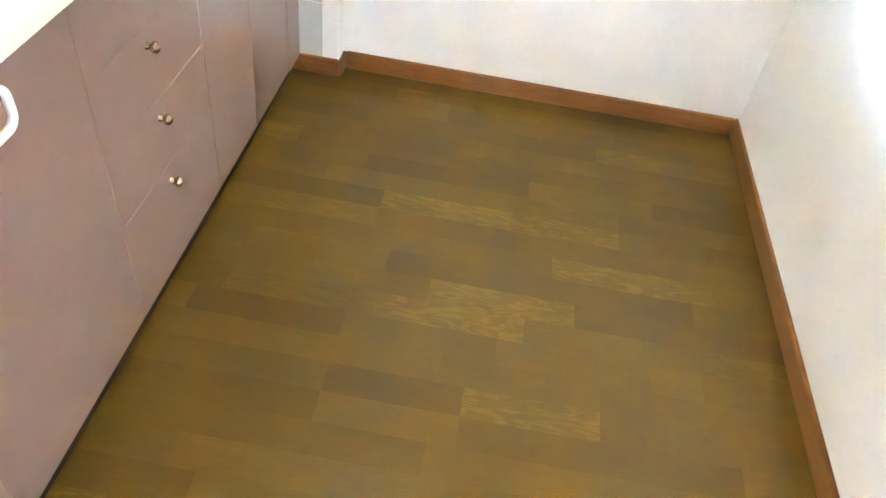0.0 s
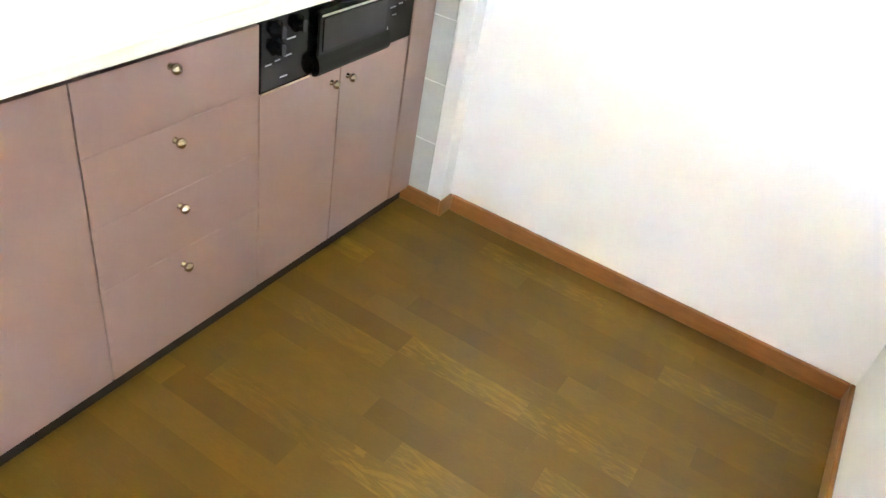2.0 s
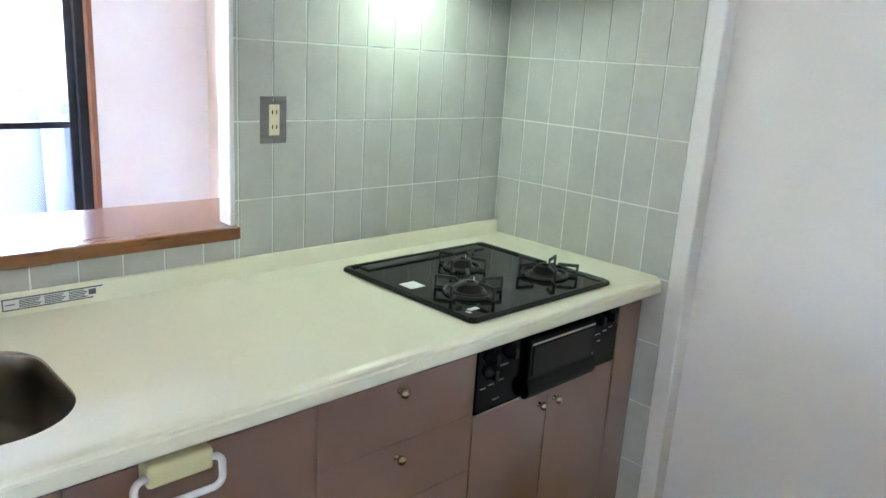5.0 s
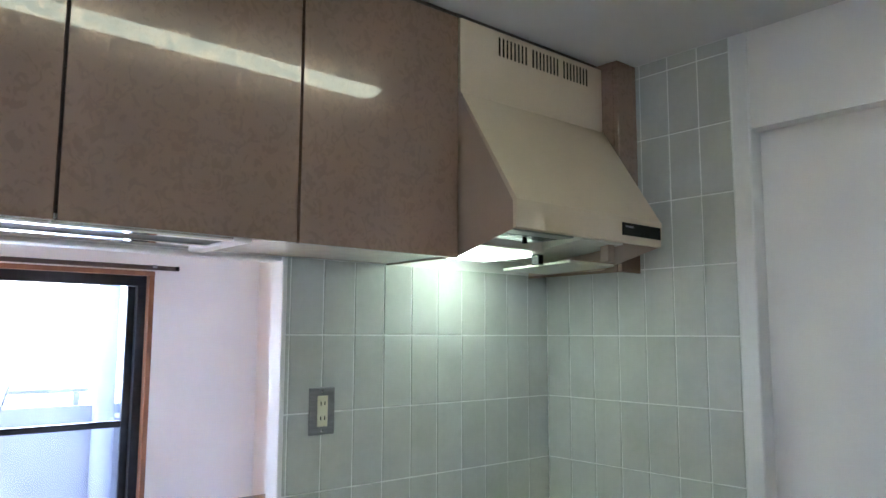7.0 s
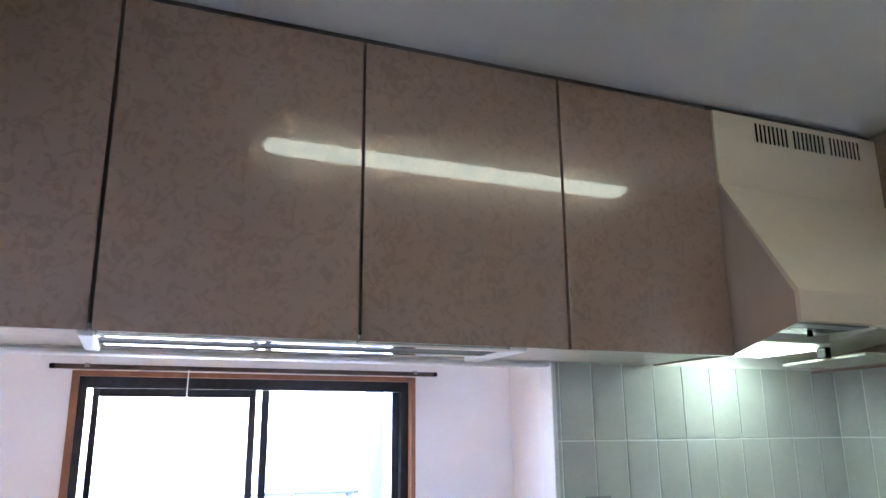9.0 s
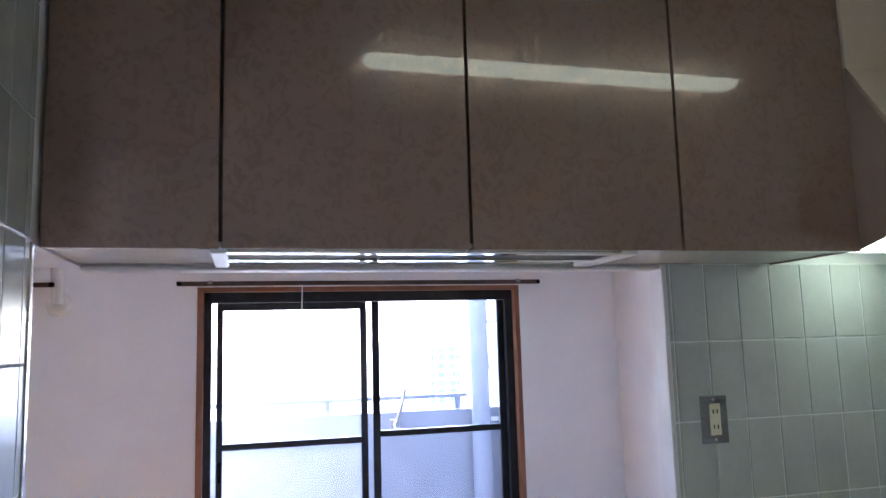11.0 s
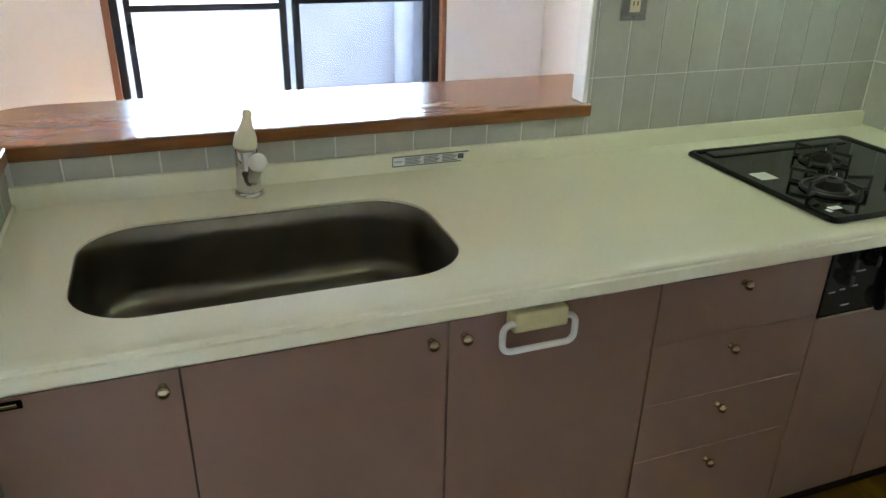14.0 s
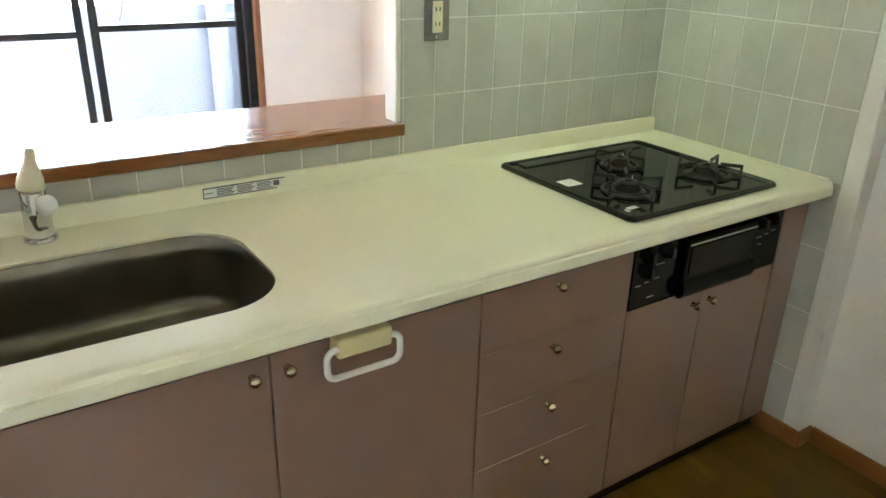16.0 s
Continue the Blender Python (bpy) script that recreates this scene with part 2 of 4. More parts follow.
M["farwin"] = surface("far_window", (0.10, 0.13, 0.19), (0.16, 0.19, 0.26), 0.2, scale=0.5)
M["land"] = surface("distant_ground", (0.16, 0.17, 0.15), (0.26, 0.26, 0.24), 0.9, scale=0.02, fine=0.3)
M["print"] = surface("printed_grey", (0.06, 0.065, 0.09), (0.14, 0.15, 0.18), 0.5, scale=60)
M["paper"] = surface("white_sticker", (0.74, 0.75, 0.76), (0.82, 0.82, 0.82), 0.4)
M["alu"] = surface("pale_aluminium", (0.62, 0.62, 0.6), (0.72, 0.72, 0.7), 0.25, 0.85)
M["soffit"] = surface("cream_panel", (0.70, 0.68, 0.62), (0.76, 0.74, 0.68), 0.23, rough_var=0.03)
M["pane"] = glass("clear_pane")
M["hazy"] = glass("hazy_pane", haze=0.012)
M["tube"] = glow("lamp_diffuser", (0.94, 1.0, 0.66), TUBE)
M["hoodlamp"] = glow("hood_lamp_diffuser", (0.86, 1.0, 0.68), HOODLAMP)

# ---------- mesh helpers ----------
BASE = {}


def thing(name, x, y, z, label="", category="", group="", kind=""):
    ob = new(name)
    ob.location = (x, y, z)
    ob.empty_display_size = 0.05
    BASE[ob] = Vector((x, y, z))
    return tagged(ob, label, category, group, kind)


def box(bm, x0, x1, y0, y1, z0, z1, bevel=0.0, seg=1):
    r = bmesh.ops.create_cube(bm, size=1.0)
    vs = r["verts"]
    bmesh.ops.scale(bm, vec=(abs(x1 - x0), abs(y1 - y0), abs(z1 - z0)), verts=vs)
    bmesh.ops.translate(bm, vec=((x0 + x1) / 2, (y0 + y1) / 2, (z0 + z1) / 2), verts=vs)
    if bevel:
        es = list({e for v in vs for e in v.link_edges})
        bmesh.ops.bevel(bm, geom=es, offset=bevel, segments=seg, affect="EDGES", profile=0.6)
    return bm


def boxes(*bs, bevel=0.0):
    bm = bmesh.new()
    for b in bs:
        box(bm, *b, bevel=bevel)
    return bm


def cyl(bm, p, q, r0, r1=None, seg=20, caps=True):
    """A cone or cylinder from p to q."""
    p, q = Vector(p), Vector(q)
    d = q - p
    m = Matrix.Translation((p + q) / 2) @ d.to_track_quat("Z", "Y").to_matrix().to_4x4()
    bmesh.ops.create_cone(bm, cap_ends=caps, segments=seg, radius1=r0, radius2=r0 if r1 is None else r1, depth=d.length, matrix=m)
    for f in bm.faces:
        f.smooth = True
    return bm


def spun(bm, profile, at, axis=(0, 0, 1), seg=24):
    """A turned shape: profile of (radius, height) round an axis from at."""
    m = Matrix.Translation(at) @ Vector(axis).to_track_quat("Z", "Y").to_matrix().to_4x4()
    rings = [[bm.verts.new(m @ Vector((r * math.cos(a), r * math.sin(a), h))) for a in
              [2 * math.pi * k / seg for k in range(seg)]] for r, h in profile]
    for a, b in zip(rings, rings[1:]):
        for k in range(seg):
            bm.faces.new((a[k], a[(k + 1) % seg], b[(k + 1) % seg], b[k])).smooth = True
    bm.faces.new(rings[0][::-1])
    bm.faces.new(rings[-1])
    return bm


def tube(bm, pts, r, seg=10, closed=False):
    """A round bar along points."""
    pts = [Vector(p) for p in pts]
    n = len(pts)
    rings = []
    up = None
    for i, p in enumerate(pts):
        a = pts[(i - 1) % n] if (closed or i) else p
        b = pts[(i + 1) % n] if (closed or i < n - 1) else p
        d = (b - a).normalized()
        if up is None:
            up = d.orthogonal().normalized()
        up = (up - d * up.dot(d)).normalized()
        s = d.cross(up)
        rings.append([bm.verts.new(p + r * (math.cos(t) * up + math.sin(t) * s)) for t in [2 * math.pi * k / seg for k in range(seg)]])
    for i in range(n if closed else n - 1):
        a, b = rings[i], rings[(i + 1) % n]
        for k in range(seg):
            bm.faces.new((a[k], a[(k + 1) % seg], b[(k + 1) % seg], b[k])).smooth = True
    if not closed:
        bm.faces.new(rings[0][::-1])
        bm.faces.new(rings[-1])
    return bm


def rounded(x0, x1, y0, y1, r, n=8, z=0.0):
    """Corner points of a rounded rectangle, counter-clockwise."""
    out = []
    for cx, cy, a in ((x1 - r, y1 - r, 0), (x0 + r, y1 - r, 90), (x0 + r, y0 + r, 180), (x1 - r, y0 + r, 270)):
        for k in range(n + 1):
            t = radians(a + 90 * k / n)
            out.append((cx + r * math.cos(t), cy + r * math.sin(t), z))
    return out


def loft(bm, loops, top=True, bottom=True):
    rings = [[bm.verts.new(p) for p in lp] for lp in loops]
    n = len(rings[0])
    for a, b in zip(rings, rings[1:]):
        for k in range(n):
            bm.faces.new((a[k], a[(k + 1) % n], b[(k + 1) % n], b[k]))
    if bottom:
        bm.faces.new(rings[0][::-1])
    if top:
        bm.faces.new(rings[-1])
    return bm


def extrude_yz(bm, outline, x0, x1):
    """A prism of an outline of (y, z) from x0 to x1."""
    a = [bm.verts.new((x0, y, z)) for y, z in outline]
    b = [bm.verts.new((x1, y, z)) for y, z in outline]
    n = len(a)
    for k in range(n):
        bm.faces.new((a[k], a[(k + 1) % n], b[(k + 1) % n], b[k]))
    bm.faces.new(a[::-1])
    bm.faces.new(b)
    return bm


def finish(name, bm, material, smooth=None):
    smooth = smooth or (60 if any(f.smooth for f in bm.faces) else 20)
    bmesh.ops.recalc_face_normals(bm, faces=bm.faces[:])
    me = bpy.data.meshes.new(name)
    bm.to_mesh(me)
    bm.free()
    me.materials.append(material)
    if smooth:
        me.polygons.foreach_set("use_smooth", [True] * len(me.polygons))
        me.set_sharp_from_angle(angle=radians(smooth))
    return me


def part(name, bm, material, parent, label="", smooth=None):
    """One mesh under a thing or part; the bmesh is given in world coordinates."""
    off = BASE[parent]
    bmesh.ops.translate(bm, vec=-off, verts=bm.verts[:])
    ob = new(name, finish(name, bm, material, smooth))
    ob.parent = parent
    BASE[ob] = off
    return tagged(ob, label)


def solid(name, bm, material, label="", category="", kind="structure", smooth=None):
    ob = new(name, finish(name, bm, material, smooth))
    BASE[ob] = Vector((0, 0, 0))
    return tagged(ob, label, category, kind=kind)


# ---------- the room ----------
H = 2.316
OPEN_R, OPEN_L, SILL, HEAD = -1.012, -2.41, 0.957, 1.662
wall_north = solid("wall_north", boxes((OPEN_R, 0.004, 0.004, 0.052, 0, H), (-2.51, OPEN_R, 0.004, 0.052, 0, SILL), (-2.51, OPEN_R, 0.004, 0.052, HEAD, H)),
                   M["wallpaper"], "white wall behind the worktop with a wide serving hatch", "wall")
wall_west = solid("wall_west", boxes((-2.51, -2.414, -0.75, -0.37, 0, H), (-2.51, -2.414, -0.37, 0.004, 0, SILL), (-2.51, -2.414, -0.37, 0.004, HEAD, H)),
                  M["wallpaper"], "short tiled end wall beside the sink", "wall")
wall_east = solid("wall_east", boxes((0.004, 0.20, -0.702, 0.052, 0, H), (0.057, 0.20, -2.2, -0.754, 0, 2.035), (0.004, 0.20, -2.2, -0.754, 2.035, H), (0.057, 0.20, 0.052, 2.42, 0, H)),
                  M["wallpaper"], "white papered end wall with a shallow recess", "wall")
jamb = solid("trim_1", boxes((-0.004, 0.20, -0.754, -0.702, 0, H), bevel=0.004), M["trim"], "white painted edge trim between tiles and recess", "trim")
wall_south = solid("wall_south", boxes((-6.1, 0.20, -2.25, -2.087, 0, H)), M["wallpaper"], "plain white papered wall facing the worktop", "wall")
wall_far = solid("wall_far", boxes((-6.1, -6.0, -2.25, 2.42, 0, H)), M["wallpaper"], "plain white papered wall of the living room", "wall")
WX = ((-2.315, -0.555), (-5.75, -3.12))
wall_window = solid("wall_window", boxes((-0.555, 0.057, 2.30, 2.42, 0, H), (-3.12, -2.315, 2.30, 2.42, 0, H), (-6.0, -5.75, 2.30, 2.42, 0, H), (-2.315, -0.555, 2.30, 2.42, 1.79, H), (-5.75, -3.12, 2.30, 2.42, 1.79, H)),
                    M["wallpaper"], "white papered window wall of the living room", "wall")
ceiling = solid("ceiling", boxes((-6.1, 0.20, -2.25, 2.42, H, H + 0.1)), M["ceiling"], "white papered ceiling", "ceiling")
base_e = solid("baseboard", boxes((0.044, 0.057, -2.074, -0.768, 0, 0.062), bevel=0.003), M["base"], "brown wood baseboard under the recess", "baseboard")
base_j = solid("baseboard", boxes((-0.016, -0.005, -0.755, -0.575, 0, 0.060), bevel=0.003), M["base"], "short brown baseboard piece under the tiles", "baseboard")
base_r = solid("baseboard", boxes((-0.016, 0.057, -0.767, -0.7555, 0, 0.060), bevel=0.003), M["base"], "brown baseboard return at the recess edge", "baseboard")
base_s = solid("baseboard", boxes((-6.0, 0.057, -2.087, -2.074, 0, 0.062), bevel=0.003), M["base"], "brown wood baseboard along the white wall", "baseboard")
hatch_jamb = solid("trim_2", boxes((OPEN_R - 0.014, OPEN_R, -0.007, 0.056, SILL + 0.033, HEAD), bevel=0.003), M["trim"], "white upright jamb of the serving hatch", "trim")
hatch_head = solid("trim_3", boxes((-2.41, OPEN_R - 0.0145, 0.0, 0.056, HEAD - 0.012, HEAD - 0.0005), bevel=0.003), M["trim"], "white head trim of the serving hatch", "trim")
west_jamb = solid("trim_4", boxes((-2.514, -2.405, -0.372, -0.352, SILL + 0.033, HEAD), bevel=0.003), M["alu"], "pale metal edge trim of the tiled wall", "trim")

# bar top that caps the low walls, L-shaped with a rounded outer corner
bar = thing("bar_counter", -1.7, 0.1, SILL, "varnished reddish-brown wooden bar top on the hatch wall", "bar counter")
def board(outline, z0, z1, bevel=0.004):
    bm = bmesh.new()
    lo = [bm.verts.new((x, y, z0)) for x, y in outline]
    hi = [bm.verts.new((x, y, z1)) for x, y in outline]
    for k in range(len(lo)):
        j = (k + 1) % len(lo)
        bm.faces.new((lo[k], lo[j], hi[j], hi[k]))
    bm.faces.new(hi)
    bm.faces.new(lo[::-1])
    bmesh.ops.bevel(bm, geom=[e for e in bm.edges if abs(e.verts[0].co.z - e.verts[1].co.z) < 1e-5], offset=bevel, segments=1, affect="EDGES")
    return bm


arc = [(-2.36 + 0.15 * math.cos(radians(90 + 90 * k / 8)), 0.20 + 0.15 * math.sin(radians(90 + 90 * k / 8))) for k in range(9)]
part("top_board", board([(OPEN_R + 0.004, -0.013), (OPEN_R + 0.004, 0.058), (-0.86, 0.058), (-0.86, 0.35)] + arc + [(-2.51, -0.013)], SILL + 0.001, SILL + 0.033, 0.003), M["bar"], bar)
part("side_board", board([(-2.403, -0.352), (-2.403, -0.0135), (-2.51, -0.0135), (-2.51, -0.352)], SILL + 0.001, SILL + 0.033, 0.003), M["bar"], bar)
part("nosing", board([(-2.395, -0.021), (OPEN_R + 0.005, -0.021), (OPEN_R + 0.005, -0.0132), (-2.395, -0.0132)], SILL, SILL + 0.0332, 0.0025), M["nosing"], bar, "paler brown front nosing")
part("nosing", board([(-2.4028, -0.352), (-2.395, -0.352), (-2.395, -0.0135), (-2.4028, -0.0135)], SILL, SILL + 0.0332, 0.0025), M["nosing"], bar, "paler brown front nosing")

# ---------- worktop, splash, sink, tap ----------
ZC = 0.855
worktop = thing("worktop", -1.2, -0.33, 0.8, "cream composite worktop with a rounded front edge", "worktop")
bm = bmesh.new()
hole = rounded(-2.268, -1.562, -0.580, -0.180, 0.125, 12)
# flat top around the sink hole, with its edge
out = [(-2.408, -0.655), (-0.004, -0.655), (-0.004, -0.022), (-2.408, -0.022)]
vo = [bm.verts.new((x, y, ZC)) for x, y in out]
vi = [bm.verts.new((x, y, ZC)) for x, y, z in hole]
eo = [bm.edges.new((vo[k], vo[(k + 1) % 4])) for k in range(4)]
ei = [bm.edges.new((vi[k], vi[(k + 1) % len(vi)])) for k in range(len(vi))]
bmesh.ops.triangle_fill(bm, use_beauty=True, use_dissolve=False, edges=eo + ei)
vl = [bm.verts.new((x, y, ZC - 0.006)) for x, y, z in hole]
for k in range(len(vi)):
    j = (k + 1) % len(vi)
    bm.faces.new((vi[k], vi[j], vl[j], vl[k]))
part("top_slab", bm, M["counter"], worktop, smooth=20)
nose = [(-0.655, ZC), (-0.667, ZC - 0.0006), (-0.6735, ZC - 0.0035), (-0.6765, ZC - 0.008), (-0.6768, ZC - 0.0135), (-0.681, ZC - 0.0165), (-0.6815, ZC - 0.039), (-0.679, ZC - 0.043), (-0.655, ZC - 0.043)]
part("front_edge", extrude_yz(bmesh.new(), nose, -2.408, -0.004), M["counter"], worktop, smooth=28)
splash = [(-0.022, ZC - 0.001), (-0.0195, ZC + 0.010), (-0.0185, ZC + 0.040), (-0.016, ZC + 0.046), (-0.0045, ZC + 0.047), (-0.0045, ZC - 0.001)]
part("upstand", extrude_yz(bmesh.new(), splash, -2.408, -0.004), M["counter"], worktop, smooth=50)
part("sealant_bead", boxes((-0.0085, -0.0045, -0.665, -0.02, ZC + 0.0005, ZC + 0.005), bevel=0.0015), M["counter"], worktop)
part("side_upstand", boxes((-2.408, -2.399, -0.665, -0.02, ZC + 0.0005, ZC + 0.012), bevel=0.003), M["counter"], worktop)

sink = thing("sink", -1.9, -0.38, ZC - 0.19, "satin stainless steel undermount sink bowl with rounded corners", "sink")
bm = bmesh.new()
loops = []
for ins, z, r in ((-0.012, ZC - 0.0065, 0.135), (0.002, ZC - 0.0065, 0.125), (0.005, ZC - 0.010, 0.124), (0.007, ZC - 0.05, 0.122), (0.010, ZC - 0.10, 0.120), (0.013, ZC - 0.140, 0.118), (0.016, ZC - 0.152, 0.116), (0.022, ZC - 0.163, 0.112), (0.031, ZC - 0.172, 0.105), (0.043, ZC - 0.1775, 0.095), (0.058, ZC - 0.180, 0.082), (0.10, ZC - 0.182, 0.05), (0.17, ZC - 0.184, 0.02)):
    loops.append(rounded(-2.271 + ins, -1.559 - ins, -0.583 + ins, -0.177 - ins, r, 12, z))
loft(bm, loops, top=True, bottom=False)
part("bowl", bm, M["steel"], sink, smooth=60)
part("drain", spun(bmesh.new(), [(0.055, 0.0), (0.055, 0.003), (0.048, 0.004), (0.044, -0.002)], (-1.98, -0.36, ZC - 0.1830)), M["chrome"], sink, "round steel drain")

tap = thing("mixer_tap", -1.917, -0.070, ZC, "chrome mixer tap with an ivory lever, standing behind the sink", "tap")
fx, fy = -1.917, -0.070
part("base_ring", spun(bmesh.new(), [(0.033, 0), (0.033, 0.006), (0.029, 0.010)], (fx, fy, ZC)), M["chrome"], tap)
part("body", spun(bmesh.new(), [(0.027, 0.009), (0.0265, 0.05), (0.0250, 0.104), (0.0215, 0.108)], (fx, fy, ZC)), M["chrome"], tap)
lever = [(0.0225, 0.0), (0.0258, 0.004), (0.0262, 0.014), (0.0240, 0.028), (0.0185, 0.042), (0.0130, 0.056), (0.0108, 0.068), (0.0112, 0.078), (0.0090, 0.085), (0.003, 0.0875)]
part("lever", spun(bmesh.new(), lever, (fx - 0.002, fy + 0.002, ZC + 0.108), (0.16, 0.03, 1)), M["ivory"], tap, "ivory plastic lever")
spout = part("spout", tube(bmesh.new(), [(fx + 0.006, fy - 0.012, ZC + 0.035), (fx + 0.014, fy - 0.038, ZC + 0.072), (fx + 0.020, fy - 0.055, ZC + 0.092)], 0.0150, 14), M["chrome"], tap)
part("spout_head", spun(bmesh.new(), [(0.0155, 0), (0.0190, 0.003), (0.0205, 0.012), (0.0195, 0.019), (0.015, 0.023), (0.008, 0.0245)], (fx + 0.013, fy - 0.049, ZC + 0.086), (0.42, -0.80, 0.45)), M["white"], spout, "white plastic spray head")

# ---------- base cabinets ----------
DF, DB, ZB, ZT = -0.620, -0.602, 0.050, 0.773


def door_panel(name, x0, x1, z0, z1, parent, mat="door", g=0.0020):
    return part(name, boxes((x0 + g, x1 - g, DF, DB, z0 + 0.0008, z1 - 0.0008), bevel=0.0005), M[mat], parent)


def knob(x, z, parent):
    return part("knob", spun(bmesh.new(), [(0.0078, 0.0), (0.0068, 0.003), (0.0050, 0.007), (0.0085, 0.010), (0.0115, 0.0145), (0.0118, 0.018), (0.0098, 0.0225), (0.0060, 0.025), (0.002, 0.026)], (x, DF, z), (0, -1, 0), 18), M["brass"], parent, "small round aged brass knob", smooth=60)


def unit(name, x0, x1, label):
    c = thing(name, (x0 + x1) / 2, -0.31, 0.0, label, "cabinet", "base cabinets under the worktop")
    part("carcass", boxes((x0, x1, DB + 0.002, -0.006, 0.052, 0.650)), M["carcass"], c)
    # dark rail shows above the lowered doors, standing in for the worktop's shadow line
    part("top_rail", boxes((x0, x1, DB + 0.001, DB + 0.018, 0.652, 0.808)), M["carcass"], c)
    part("plinth", boxes((x0, x1, -0.602, -0.586, 0.0, 0.0495)), M["kick"], c)
    return c


ua = unit("base_cabinet", -2.408, -2.104, "narrow brown laminate base cabinet under the worktop end")
d = door_panel("door", -2.395, -2.104, ZB, ZT, ua)
knob(-2.133, 0.742, d)
slot = part("catch_plate", boxes((-2.394, -2.334, DF - 0.003, DF, 0.750, 0.766), bevel=0.0014), M["black"], d, "black oblong catch plate")
part("catch_bar", boxes((-2.387, -2.341, DF - 0.0055, DF - 0.003, 0.755, 0.761), bevel=0.001), M["chrome"], slot)
part("end_strip", boxes((-2.408, -2.397, DF + 0.004, DB, ZB, ZT)), M["door"], ua)
ub = unit("sink_cabinet", -2.104, -1.635, "wide brown laminate base cabinet under the sink")
d = door_panel("door", -2.104, -1.635, ZB, ZT, ub)
knob(-1.669, 0.737, d)
uc = unit("base_cabinet", -1.635, -1.170, "brown laminate base cabinet with a towel holder on its door")
d = door_panel("door", -1.635, -1.170, ZB, ZT, uc)
knob(-1.603, 0.737, d)
ud = unit("drawer_cabinet", -1.170, -0.718, "brown laminate cabinet with four stacked drawers")
for z0, z1, zk in ((0.622, ZT, 0.745), (0.464, 0.622, 0.585), (0.306, 0.464, 0.424), (ZB, 0.306, 0.263)):
    d = door_panel("drawer_front", -1.170, -0.718, z0 - 0.0004, z1 + 0.0004, ud, g=0.0016)
    knob(-0.957, zk, d)
ur = thing("range_cabinet", -0.41, -0.31, 0.0, "brown laminate two-door cabinet below the grill", "cabinet", "base cabinets under the worktop")
part("carcass", boxes((-0.718, -0.120, DB + 0.002, -0.006, 0.052, 0.600)), M["carcass"], ur)
part("plinth", boxes((-0.718, -0.120, -0.602, -0.586, 0.0, 0.0495)), M["kick"], ur)
for x0, x1, xk in ((-0.718, -0.426, -0.460), (-0.426, -0.120, -0.394)):
    d = door_panel("door", x0, x1, ZB, 0.606, ur)
    knob(xk, 0.565, d)
uf = thing("filler_panel", -0.055, -0.31, 0.0, "narrow brown laminate filler panel beside the tiled wall", "panel", "base cabinets under the worktop")
part("face", boxes((-0.1185, -0.003, DF - 0.004, DB, ZB, ZT), bevel=0.002), M["door"], uf)
part("plinth", boxes((-0.1195, -0.017, -0.602, -0.586, 0.0, 0.0495)), M["kick"], uf)
part("backing", boxes((-0.118, -0.020, -0.572, -0.02, 0.0, 0.806)), M["carcass"], uf)

# towel holder hooked over the door
th = thing("towel_holder", -1.458, -0.65, 0.74, "cream plastic towel holder with a white loop, on a cabinet door", "towel holder")
part("body", box(bmesh.new(), -1.521, -1.407, -0.662, DF - 0.0005, 0.746, 0.788, bevel=0.009, seg=4), M["cream"], th, smooth=50)
part("loop", tube(bmesh.new(), [(x, -0.655 - 0.01 * (0.77 - z), z) for x, z, _ in rounded(-1.541, -1.389, 0.707, 0.766, 0.018, 6)], 0.0065, 10, closed=True), M["white"], th, "white plastic towel loop")

# ---------- grill ----------
gr = thing("grill_oven", -0.41, -0.6, 0.606, "black built-in fish grill below the hob", "grill")
part("front_panel", boxes((-0.716, -0.1205, -0.622, -0.30, 0.609, 0.786), bevel=0.002), M["black"], gr)
dr = part("grill_door", boxes((-0.546, -0.262, -0.640, -0.622, 0.640, 0.772), bevel=0.004), M["black"], gr)
part("window", boxes((-0.530, -0.278, -0.6425, -0.640, 0.672, 0.752), bevel=0.001), M["darkglass"], dr, "dark glass grill window")
part("handle", extrude_yz(bmesh.new(), [(-0.640, 0.664), (-0.647, 0.655), (-0.651, 0.640), (-0.650, 0.626), (-0.645, 0.616), (-0.636, 0.611), (-0.628, 0.611), (-0.628, 0.640), (-0.638, 0.664)], -0.549, -0.259), M["black"], dr, "black moulded grill handle")
part("trim_strip", boxes((-0.540, -0.268, -0.6435, -0.640, 0.757, 0.763), bevel=0.001), M["chrome"], dr, "thin bright trim strip")
part("bottom_trim", boxes((-0.716, -0.552, -0.625, -0.6225, 0.609, 0.614)), M["brass"], gr, "thin brass-coloured trim")
for x, z in ((-0.668, 0.752), (-0.600, 0.752), (-0.668, 0.712), (-0.225, 0.756), (-0.170, 0.756)):
    k = part("dial", spun(bmesh.new(), [(0.021, 0), (0.020, 0.004), (0.015, 0.007), (0.0145, 0.018), (0.012, 0.020)], (x, -0.622, z), (0, -1, 0), 20), M["black"], gr, "round black dial")
    part("dial_grip", boxes((x - 0.0035, x + 0.0035, -0.648, -0.641, z - 0.012, z + 0.012), bevel=0.001), M["iron"], k)
